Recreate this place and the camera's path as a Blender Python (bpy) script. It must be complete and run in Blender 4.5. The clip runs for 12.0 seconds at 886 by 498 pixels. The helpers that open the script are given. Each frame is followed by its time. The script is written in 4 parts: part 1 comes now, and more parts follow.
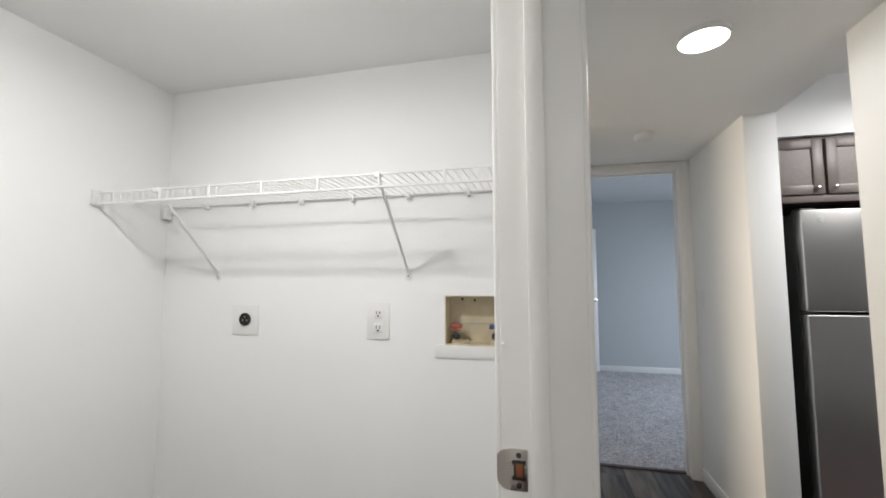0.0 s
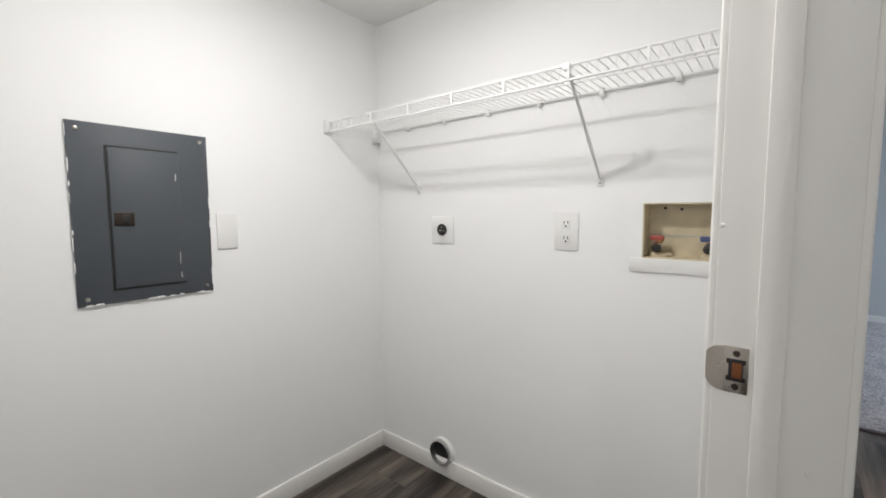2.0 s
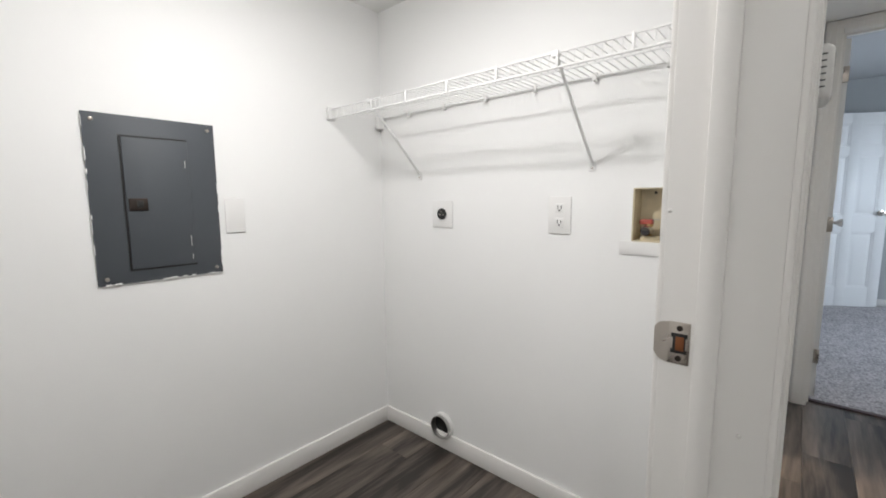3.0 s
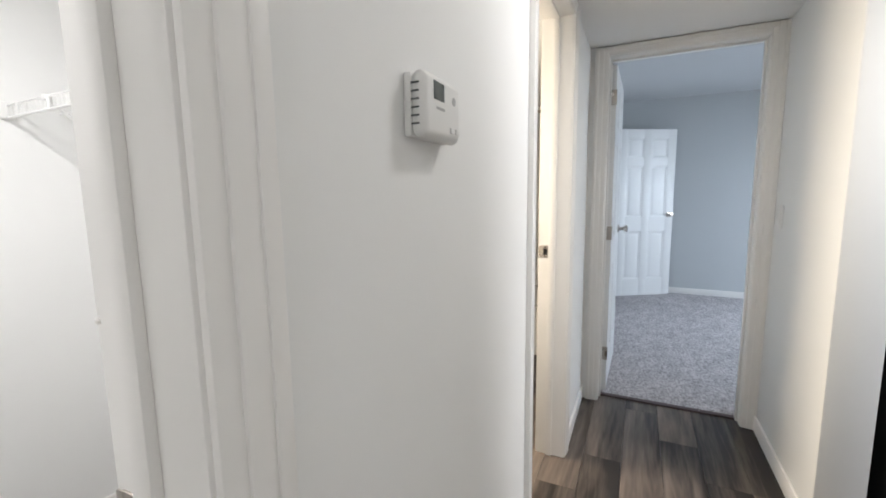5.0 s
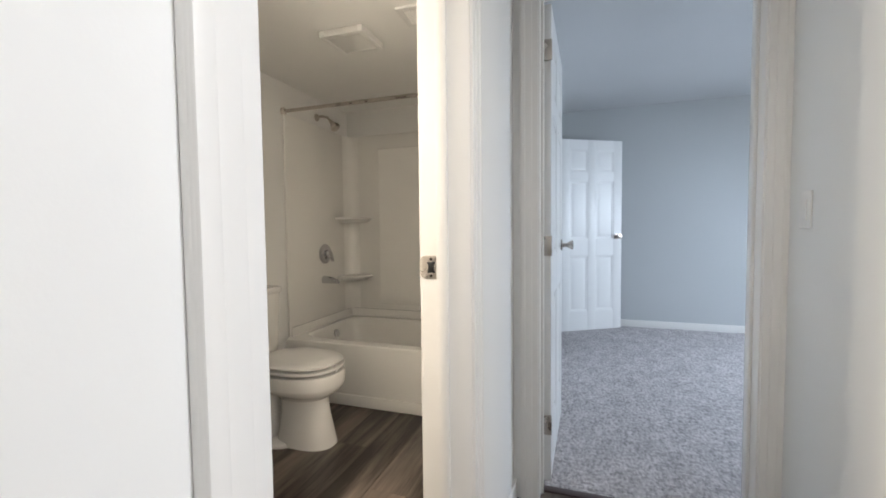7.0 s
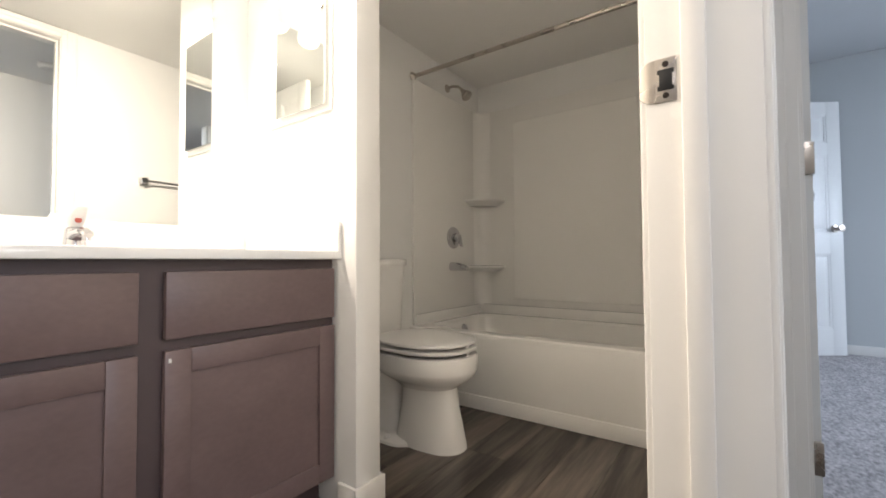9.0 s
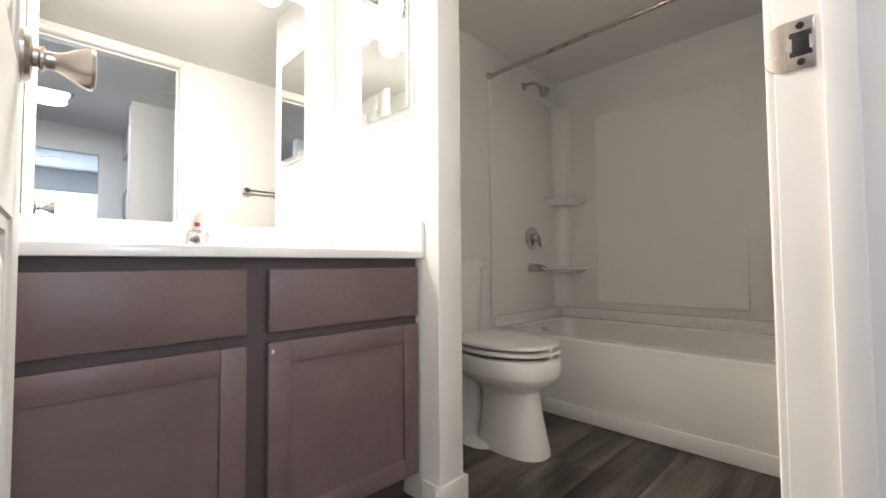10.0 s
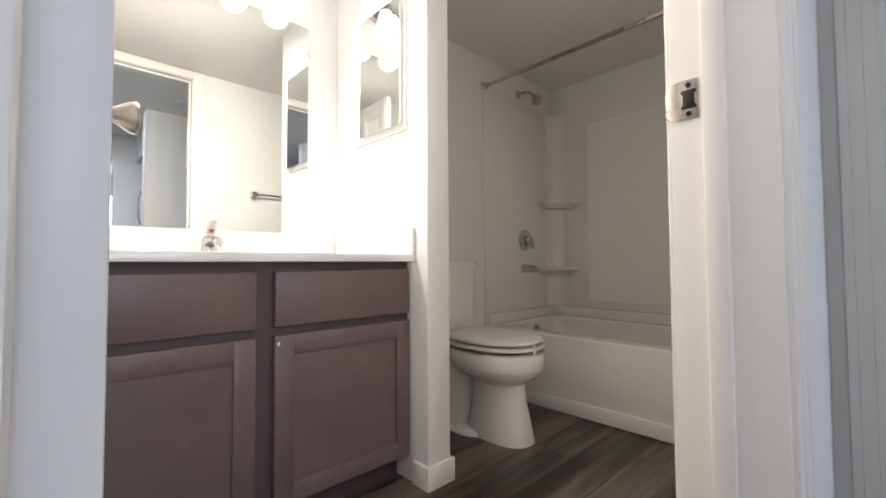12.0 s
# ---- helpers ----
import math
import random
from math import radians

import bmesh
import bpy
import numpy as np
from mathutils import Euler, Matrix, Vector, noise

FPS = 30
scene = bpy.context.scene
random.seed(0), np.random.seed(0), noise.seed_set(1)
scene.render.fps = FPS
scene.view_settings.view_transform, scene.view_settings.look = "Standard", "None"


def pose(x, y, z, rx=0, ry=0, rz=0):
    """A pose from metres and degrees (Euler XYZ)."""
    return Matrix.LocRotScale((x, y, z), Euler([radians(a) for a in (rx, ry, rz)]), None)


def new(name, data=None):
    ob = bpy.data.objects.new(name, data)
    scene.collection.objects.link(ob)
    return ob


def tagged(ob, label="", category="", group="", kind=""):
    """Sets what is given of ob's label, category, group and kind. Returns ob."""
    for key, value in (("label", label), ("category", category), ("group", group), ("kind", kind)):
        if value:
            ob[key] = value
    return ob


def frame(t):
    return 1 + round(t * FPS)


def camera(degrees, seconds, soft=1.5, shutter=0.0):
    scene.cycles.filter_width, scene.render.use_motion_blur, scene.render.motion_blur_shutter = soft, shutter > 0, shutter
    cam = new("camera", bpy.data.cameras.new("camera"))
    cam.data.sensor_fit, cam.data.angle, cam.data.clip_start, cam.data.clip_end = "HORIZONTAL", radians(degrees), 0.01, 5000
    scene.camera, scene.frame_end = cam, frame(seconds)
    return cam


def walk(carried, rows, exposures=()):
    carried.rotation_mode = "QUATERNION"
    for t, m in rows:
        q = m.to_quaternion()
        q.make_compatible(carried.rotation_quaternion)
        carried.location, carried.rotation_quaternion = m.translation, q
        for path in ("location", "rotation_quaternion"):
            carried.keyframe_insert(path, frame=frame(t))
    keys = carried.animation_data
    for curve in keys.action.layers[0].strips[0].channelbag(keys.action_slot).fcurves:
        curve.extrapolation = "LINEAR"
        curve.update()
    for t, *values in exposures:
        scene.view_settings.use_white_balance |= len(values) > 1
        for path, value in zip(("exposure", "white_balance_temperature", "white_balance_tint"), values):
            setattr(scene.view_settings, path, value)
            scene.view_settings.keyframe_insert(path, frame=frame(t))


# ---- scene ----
# the camera and its walk: seconds, x, y, z, yaw, pitch, roll
cam = camera(94.0, 12.0, soft=1.8)
ROWS = [
    (0.0, 0.0263, 0.0284, 1.3639, 13.828, 4.571, 0.109),
    (0.5, 0.0092, 0.0271, 1.3527, 22.766, 2.730, 0.021),
    (1.0, -0.0010, 0.0497, 1.3295, 29.880, 0.308, 0.051),
    (1.5, 0.0009, 0.0510, 1.2960, 35.289, -2.315, 0.121),
    (2.0, 0.0173, 0.0465, 1.2780, 39.193, -4.746, 0.270),
    (2.5, 0.0429, 0.0401, 1.2742, 41.797, -6.534, 0.378),
    (4.5, 0.3583, 0.2819, 1.3551, 31.158, -8.096, 0.493),
    (5.0, 0.3963, 0.5247, 1.3705, 25.256, -7.341, 0.761),
    (5.5, 0.4385, 0.8039, 1.3556, 20.628, -6.459, 0.581),
    (6.0, 0.4735, 1.0592, 1.3191, 18.402, -5.416, 0.621),
    (6.5, 0.4391, 1.3233, 1.2826, 17.770, -4.074, 0.712),
    (8.5, 0.1206, 1.8972, 0.8445, 29.692, 1.092, 0.557),
    (9.0, 0.0575, 1.9337, 0.8265, 35.393, 1.730, 0.336),
    (9.5, 0.0374, 1.9334, 0.8216, 40.967, 2.048, 0.364),
    (10.0, 0.0267, 1.9257, 0.8135, 45.542, 2.216, 0.407),
    (10.5, 0.0319, 1.9253, 0.8146, 48.713, 2.226, 0.371),
    (11.0, 0.0469, 1.9226, 0.8089, 50.055, 2.273, 0.432),
    (11.5, 0.0901, 1.9126, 0.8152, 49.452, 2.151, 0.355),
    (12.0, 0.1786, 1.8684, 0.8272, 46.397, 2.049, 0.322),
]
walk(cam, [(t, pose(x, y, z, 90 + pitch, roll, yaw)) for t, x, y, z, yaw, pitch, roll in ROWS],
     exposures=[(0.0, -0.06, 6450, 10), (2.0, -0.02, 6450, 10), (2.7, 0.04, 6450, 10), (4.3, 0.24, 6400, 10), (5.5, 0.42, 6400, 10), (6.7, 0.42, 6350, 10), (8.3, 0.38, 6450, 12), (9.5, 0.3, 6050, 12), (11.0, 0.15, 5800, 12), (12.0, 0.03, 5950, 12)])

# ---- plan, in metres ----
WL, WR = -0.045, 0.09            # wall between hall and wet rooms: room face, hall face
XW = -1.65                       # outer wall of laundry and bathroom
HR = 1.06                        # right wall of the hall
YL = 1.553                       # laundry shelf wall
YB0, YB1 = 1.672, 4.85            # bathroom near and far wall
LO = (-0.17, 0.720)              # laundry doorway
BO = (1.850, 2.60)               # bathroom doorway
BD = (0.20, 0.985)               # bedroom doorway
YD0, YD1 = 3.325, 3.46           # bedroom wall
HEAD = 2.185                     # heads of the doorways
ZC = 2.245                       # low ceiling
ZK, ZB = 2.50, 2.60             # kitchen and bedroom ceilings
YF = 6.88                        # far bedroom wall
V = Vector

# ---- world and lights ----
world = bpy.data.worlds.new("world")
scene.world = world
world.use_nodes = True
sky = world.node_tree.nodes.new("ShaderNodeTexSky")
sky.sky_type, sky.sun_disc, sky.sun_elevation, sky.sun_rotation = "NISHITA", False, radians(40), radians(200)
world.node_tree.links.new(sky.outputs[0], world.node_tree.nodes["Background"].inputs[0])
world.node_tree.nodes["Background"].inputs[1].default_value = 0.12


def lamp(name, kind, m, power, colour, size=0.2, size_y=None, spread=None):
    data = bpy.data.lights.new(name, kind)
    data.energy, data.color = power, colour
    if kind == "AREA":
        data.size = size
        if size_y:
            data.shape, data.size_y = "RECTANGLE", size_y
        else:
            data.shape = "DISK"
        if spread:
            data.spread = radians(spread)
    elif kind == "POINT":
        data.shadow_soft_size = size
    ob = new(name, data)
    ob.matrix_world = m
    return ob


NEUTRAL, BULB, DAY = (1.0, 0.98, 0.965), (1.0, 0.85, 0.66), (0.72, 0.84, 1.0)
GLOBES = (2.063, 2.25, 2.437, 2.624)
lamp("laundry_ceiling_lamp", "AREA", pose(-0.80, 0.62, 2.17), 10.5, NEUTRAL, 0.11)
# second light at the same fixture, added to brighten the laundry ceiling
lamp("laundry_ceiling_fill", "POINT", pose(-0.80, 0.62, 2.13), 6, NEUTRAL, 0.06)
lamp("hall_ceiling_lamp", "AREA", pose(0.598, 1.635, 2.213), 3.4, NEUTRAL, 0.15)
# fill behind the start of the walk, added to brighten the hall
lamp("hall_entry_fill", "AREA", pose(0.57, -0.55, 2.213), 5.2, NEUTRAL, 0.15)
lamp("kitchen_ceiling_lamp", "AREA", pose(1.95, 1.95, 2.37), 25, NEUTRAL, 0.28)
lamp("bedroom_window_light", "AREA", pose(3.68, 5.3, 1.35, 0, 58, 0), 44, DAY, 1.4, 1.5, 130)
lamp("dining_window_light", "AREA", pose(6.2, 1.9, 1.5, 0, 90, 0), 30, DAY, 1.2, 1.6)
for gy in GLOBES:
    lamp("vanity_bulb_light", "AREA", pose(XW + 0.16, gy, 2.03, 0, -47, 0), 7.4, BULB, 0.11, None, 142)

# ---- materials ----


def material(name, colour, rough=0.5, metal=0.0, vary=0.06, scale=4.0, bump=0.0, bump_scale=200.0, coat=0.0, stretch=(1, 1, 1), fine=0.0):
    """Principled surface with broad and fine variation in colour, and fine relief."""
    m = bpy.data.materials.new(name)
    m.use_nodes = True
    n, l = m.node_tree.nodes, m.node_tree.links
    b = n["Principled BSDF"]
    b.inputs["Roughness"].default_value, b.inputs["Metallic"].default_value = rough, metal
    b.inputs["Coat Weight"].default_value = coat
    tc, mp = n.new("ShaderNodeTexCoord"), n.new("ShaderNodeMapping")
    mp.inputs["Scale"].default_value = stretch
    l.new(tc.outputs["Object"], mp.inputs["Vector"])
    broad, small = n.new("ShaderNodeTexNoise"), n.new("ShaderNodeTexNoise")
    broad.inputs["Scale"].default_value, broad.inputs["Detail"].default_value = scale, 4
    small.inputs["Scale"].default_value, small.inputs["Detail"].default_value = bump_scale, 3
    l.new(mp.outputs[0], broad.inputs["Vector"])
    l.new(mp.outputs[0], small.inputs["Vector"])
    ramp = n.new("ShaderNodeMapRange")
    ramp.inputs["To Min"].default_value, ramp.inputs["To Max"].default_value = 1 - vary, 1 + vary
    l.new(broad.outputs[0], ramp.inputs[0])
    mixed = n.new("ShaderNodeVectorMath")
    mixed.operation = "SCALE"
    mixed.inputs[0].default_value = colour
    l.new(ramp.outputs[0], mixed.inputs["Scale"])
    last = mixed.outputs[0]
    if fine:
        fr = n.new("ShaderNodeMapRange")
        fr.inputs["From Min"].default_value, fr.inputs["From Max"].default_value = 0.3, 0.7
        fr.inputs["To Min"].default_value, fr.inputs["To Max"].default_value = 1 - fine, 1 + fine
        l.new(small.outputs[0], fr.inputs[0])
        again = n.new("ShaderNodeVectorMath")
        again.operation = "SCALE"
        l.new(last, again.inputs[0])
        l.new(fr.outputs[0], again.inputs["Scale"])
        last = again.outputs[0]
    l.new(last, b.inputs["Base Color"])
    rr = n.new("ShaderNodeMapRange")
    rr.inputs["To Min"].default_value, rr.inputs["To Max"].default_value = max(0.02, rough - 0.06), min(1, rough + 0.06)
    l.new(broad.outputs[0], rr.inputs[0])
    l.new(rr.outputs[0], b.inputs["Roughness"])
    if bump:
        bp = n.new("ShaderNodeBump")
        bp.inputs["Strength"].default_value, bp.inputs["Distance"].default_value = bump, 0.002
        l.new(small.outputs[0], bp.inputs["Height"])
        l.new(bp.outputs[0], b.inputs["Normal"])
    return m


def plank_material(name, dark, light):
    """Vinyl plank with long grain along y, each plank of its own tone."""
    m = bpy.data.materials.new(name)
    m.use_nodes = True
    n, l = m.node_tree.nodes, m.node_tree.links
    b = n["Principled BSDF"]
    b.inputs["Roughness"].default_value = 0.33
    tc, info, mp = n.new("ShaderNodeTexCoord"), n.new("ShaderNodeObjectInfo"), n.new("ShaderNodeMapping")
    mp.inputs["Scale"].default_value = (7, 0.55, 1)
    off = n.new("ShaderNodeVectorMath")
    off.operation = "MULTIPLY_ADD"
    off.inputs[1].default_value = (37, 11, 5)
    l.new(info.outputs["Random"], off.inputs[0])
    l.new(tc.outputs["Object"], off.inputs[2])
    l.new(off.outputs[0], mp.inputs["Vector"])
    grain, streak = n.new("ShaderNodeTexNoise"), n.new("ShaderNodeTexNoise")
    grain.inputs["Scale"].default_value, grain.inputs["Detail"].default_value, grain.inputs["Distortion"].default_value = 1.6, 6, 0.8
    streak.inputs["Scale"].default_value, streak.inputs["Detail"].default_value = 12, 5
    l.new(mp.outputs[0], grain.inputs["Vector"])
    l.new(mp.outputs[0], streak.inputs["Vector"])
    a = n.new("ShaderNodeMath")
    a.operation = "MULTIPLY_ADD"
    a.inputs[1].default_value = 0.3
    l.new(streak.outputs[0], a.inputs[0])
    l.new(grain.outputs[0], a.inputs[2])
    c = n.new("ShaderNodeMath")
    c.operation = "MULTIPLY_ADD"
    c.inputs[1].default_value = 0.20
    l.new(info.outputs["Random"], c.inputs[0])
    l.new(a.outputs[0], c.inputs[2])
    ramp = n.new("ShaderNodeValToRGB")
    ramp.color_ramp.elements[0].position, ramp.color_ramp.elements[1].position = 0.60, 1.07
    ramp.color_ramp.elements[0].color, ramp.color_ramp.elements[1].color = (*dark, 1), (*light, 1)
    l.new(c.outputs[0], ramp.inputs[0])
    l.new(ramp.outputs[0], b.inputs["Base Color"])
    bp = n.new("ShaderNodeBump")
    bp.inputs["Strength"].default_value, bp.inputs["Distance"].default_value = 0.25, 0.001
    l.new(streak.outputs[0], bp.inputs["Height"])
    l.new(bp.outputs[0], b.inputs["Normal"])
    return m


def glow(name, colour, power):
    m = bpy.data.materials.new(name)
    m.use_nodes = True
    b = m.node_tree.nodes["Principled BSDF"]
    b.inputs["Base Color"].default_value = (*colour, 1)
    b.inputs["Emission Color"].default_value, b.inputs["Emission Strength"].default_value = (*colour, 1), power
    return m


PAINT = material("wall_paint", (0.85, 0.85, 0.84), 0.75, vary=0.02, scale=1.2, bump=0.05, bump_scale=260)
CEIL = material("ceiling_paint", (0.85, 0.845, 0.83), 0.9, vary=0.03, scale=2, bump=0.35, bump_scale=120)
# ceiling colour toned down, the bedroom's dim bluish light put into it
BEDCEIL = material("shaded_bedroom_ceiling", (0.60, 0.615, 0.63), 0.9, vary=0.03, scale=2, bump=0.35, bump_scale=120)
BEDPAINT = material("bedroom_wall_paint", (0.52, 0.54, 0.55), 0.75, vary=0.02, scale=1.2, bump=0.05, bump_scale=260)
HALLPAINT = material("hall_wall_paint", (0.80, 0.805, 0.795), 0.72, vary=0.02, scale=1.2, bump=0.06, bump_scale=240)
TRIM = material("trim_paint", (0.84, 0.825, 0.80), 0.42, vary=0.015, scale=3, bump=0.03, bump_scale=160)
DOORW = material("door_paint", (0.80, 0.80, 0.79), 0.35, vary=0.02, scale=5, bump=0.05, bump_scale=90)
PLANK = plank_material("vinyl_plank", (0.020, 0.0155, 0.0125), (0.215, 0.172, 0.142))
CARPET = material("grey_carpet", (0.42, 0.397, 0.403), 0.98, vary=0.3, scale=9, bump=1.0, bump_scale=75, fine=0.4, stretch=(1, 0.55, 1))
PANEL = material("panel_grey_enamel", (0.062, 0.070, 0.081), 0.56, vary=0.07, scale=9, bump=0.05, bump_scale=300)
DARKWOOD = material("stained_cabinet_wood", (0.138, 0.096, 0.095), 0.36, vary=0.30, scale=7, bump=0.05, bump_scale=90, stretch=(1, 0.6, 1), fine=0.06)
KITWOOD = material("kitchen_cabinet_wood", (0.13, 0.105, 0.095), 0.42, vary=0.15, scale=5, bump=0.1, bump_scale=90, fine=0.1)
# cabinet wood with shade behind fronts put into its colour; also dark floor parts
SHADOWWOOD = material("shaded_dark_wood", (0.072, 0.050, 0.052), 0.5, vary=0.15, scale=6, bump=0.08)
CERAMIC = material("white_porcelain", (0.85, 0.84, 0.82), 0.08, vary=0.01, coat=0.4)
ACRYL = material("white_acrylic", (0.87, 0.86, 0.835), 0.16, vary=0.015, scale=2, coat=0.15)
COUNTER = material("white_cultured_marble", (0.82, 0.82, 0.82), 0.16, vary=0.03, scale=6, coat=0.3)
PLASTIC = material("white_plastic", (0.78, 0.775, 0.76), 0.40, vary=0.02)
IVORY = material("stained_plastic_box", (0.60, 0.52, 0.36), 0.5, vary=0.35, scale=14, bump=0.1)
WIRE = material("white_vinyl_wire", (0.78, 0.78, 0.77), 0.35, vary=0.03)
NICKEL = material("satin_nickel", (0.48, 0.44, 0.40), 0.28, 1.0, vary=0.06, scale=12)
CHROME = material("chrome", (0.58, 0.58, 0.60), 0.07, 1.0, vary=0.02)
STEEL = material("brushed_stainless_steel", (0.50, 0.49, 0.48), 0.33, 1.0, vary=0.06, scale=6, stretch=(40, 40, 1), bump=0.05)
BLACK = material("black_plastic", (0.012, 0.012, 0.012), 0.5, vary=0.1)
LCD = material("grey_display", (0.10, 0.115, 0.11), 0.2, vary=0.05)
GREYP = material("grey_lettering", (0.42, 0.42, 0.42), 0.5)
BRASS = material("brass_valve", (0.55, 0.38, 0.18), 0.35, 1.0, vary=0.15, scale=20)
RED = material("red_plastic", (0.36, 0.07, 0.05), 0.4)
BLUE = material("blue_plastic", (0.06, 0.08, 0.20), 0.4)
RUST = material("raw_wood_hole", (0.20, 0.065, 0.02), 0.8, vary=0.3, scale=30)
BRONZE = material("dark_bronze", (0.05, 0.04, 0.035), 0.4, 0.8, vary=0.1)
GLOWDISC = glow("lit_diffuser", (1.0, 0.97, 0.92), 9)
GLOWBULB = glow("lit_glass_globe", (1.0, 0.93, 0.80), 1.7)
SKYPANE = glow("bright_daylight_pane", (0.85, 0.93, 1.0), 3.0)
MIRROR = bpy.data.materials.new("mirror_glass")
MIRROR.use_nodes = True
MIRROR.node_tree.nodes["Principled BSDF"].inputs["Base Color"].default_value = (0.80, 0.82, 0.81, 1)
MIRROR.node_tree.nodes["Principled BSDF"].inputs["Metallic"].default_value = 1.0
MIRROR.node_tree.nodes["Principled BSDF"].inputs["Roughness"].default_value = 0.01

# ---- mesh helpers ----


def box(bm, x0, y0, z0, x1, y1, z1, bevel=0.0, seg=2):
    """Adds a box, its edges rounded by bevel."""
    made = bmesh.ops.create_cube(bm, size=1.0)["verts"]
    for v in made:
        v.co = ((x0 + x1) / 2 + v.co.x * (x1 - x0), (y0 + y1) / 2 + v.co.y * (y1 - y0), (z0 + z1) / 2 + v.co.z * (z1 - z0))
    if bevel:
        bmesh.ops.bevel(bm, geom=list({e for v in made for e in v.link_edges}), offset=bevel, segments=seg, affect="EDGES", profile=0.5)
    return bm


def B(*a, **k):
    return box(bmesh.new(), *a, **k)


def ring(bm, points):
    return [bm.verts.new(p) for p in points]


def loft(bm, rings, cap=True, closed=True):
    rs = [ring(bm, r) for r in rings]
    n = len(rs[0])
    for a, b in zip(rs, rs[1:]):
        for i in range(n if closed else n - 1):
            bm.faces.new((a[i], a[(i + 1) % n], b[(i + 1) % n], b[i]))
    if cap is True:
        bm.faces.new(rs[0][::-1])
    if cap:
        bm.faces.new(rs[-1])
    return bm


def lathe(bm, profile, m, n=24):
    """Turns (radius, height) pairs round the z axis of the pose m."""
    rings = [[m @ V((max(r, 1e-4) * math.cos(2 * math.pi * i / n), max(r, 1e-4) * math.sin(2 * math.pi * i / n), h)) for i in range(n)] for r, h in profile]
    return loft(bm, rings)


def tube(bm, points, r, n=16):
    """A round bar along the points."""
    pts = [V(p) for p in points]
    rings, side = [], None
    for i, p in enumerate(pts):
        d = (pts[min(i + 1, len(pts) - 1)] - pts[max(i - 1, 0)]).normalized()
        if side is None:
            side = d.orthogonal().normalized()
        side = (side - d * side.dot(d)).normalized()
        up = d.cross(side)
        rings.append([p + r * (math.cos(2 * math.pi * k / n) * side + math.sin(2 * math.pi * k / n) * up) for k in range(n)])
    return loft(bm, rings)


def link(name, bm, mat, smooth=True):
    bmesh.ops.recalc_face_normals(bm, faces=bm.faces)
    me = bpy.data.meshes.new(name)
    bm.to_mesh(me)
    bm.free()
    me.materials.append(mat)
    if smooth:
        me.polygons.foreach_set("use_smooth", [True] * len(me.polygons))
        me.set_sharp_from_angle(angle=radians(42 if mat is CERAMIC else 25))
    return new(name, me)


def part(name, bm, mat, parent, label=""):
    ob = link(name, bm, mat)
    ob.parent = parent
    ob.matrix_parent_inverse = parent.matrix_basis.inverted() if parent.parent is None else Matrix()
    return tagged(ob, label)


def thing(name, m, label, category, group=""):
    ob = new(name)
    ob.matrix_basis = m
    return tagged(ob, label, category, group)


def structure(name, bm, mat, label="", category=""):
    return tagged(link(name, bm, mat), label, category, kind="structure")


def boxes(*rows, bevel=0.0):
    bm = bmesh.new()
    for r in rows:
        box(bm, *r, bevel=bevel)
    return bm


# ---- structure ----
LOW = -0.25
floor = structure("floor", boxes((-1.8, -1.7, LOW, 3.3, YD0 + 0.09, -0.006), (-1.8, YD0 + 0.09, LOW, 0.02, 5.0, -0.006), (3.3, -1.7, LOW, 6.4, 4.2, -0.006)), SHADOWWOOD, "dark grey-brown wood-look vinyl plank floor", "floor")
structure("wall_hall_left", boxes(
    (WL, -1.6, -0.01, WR, LO[0] - 0.018, 2.6), (WL, LO[1] + 0.018, -0.01, WR, BO[0] - 0.018, 2.6), (WL, BO[1] + 0.018, -0.01, WR, 5.52, 2.6),
    (WL, LO[0] - 0.018, HEAD + 0.018, WR, LO[1] + 0.018, 2.6), (WL, BO[0] - 0.018, HEAD + 0.018, WR, BO[1] + 0.018, 2.6),
    (WL, 5.52, HEAD, WR, 6.36, 2.6), (WL, 6.36, -0.01, WR, YF, 2.6)), PAINT, "pale grey painted plaster wall with two doorways", "wall")
structure("wall_outer", boxes((XW - 0.12, -0.6, -0.01, XW, 5.0, 2.6)), PAINT, "white painted plaster wall", "wall")
# laundry shelf wall with a niche for the washer box
NX0, NX1, NZ0, NZ1 = -0.342, -0.112, 1.129, 1.313
structure("wall_laundry_back", boxes(
    (XW, YL, -0.01, NX0, YB0, 2.4), (NX1, YL, -0.01, WL, YB0, 2.4), (NX0, YL, -0.01, NX1, YB0, NZ0), (NX0, YL, NZ1, NX1, YB0, 2.4),
    (NX0, YB0 - 0.02, NZ0, NX1, YB0, NZ1)), PAINT, "white painted plaster wall behind the wire shelf", "wall")
structure("wall_laundry_front", B(XW, -0.6, -0.01, WL, -0.48, 2.4), PAINT, "white painted plaster wall", "wall")
structure("wall_bath_far", B(XW, YB1, -0.01, WL, YB1 + 0.12, 2.4), PAINT, "cream lit plaster wall above the bath surround", "wall")
structure("wall_bath_wing", B(XW, 2.885, -0.01, -0.972, 2.998, ZC, bevel=0.004), PAINT, "narrow white plaster partition beside the vanity", "wall")
structure("wall_bedroom_door", boxes((WR, YD0, -0.01, BD[0] - 0.018, YD1, 2.7), (BD[1] + 0.018, YD0, -0.01, HR, YD1, 2.7), (BD[0] - 0.018, YD0, HEAD + 0.018, BD[1] + 0.018, YD1, 2.7)), PAINT, "pale grey plaster wall round the bedroom doorway", "wall")
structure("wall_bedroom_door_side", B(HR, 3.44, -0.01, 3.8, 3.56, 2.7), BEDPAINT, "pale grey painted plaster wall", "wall")
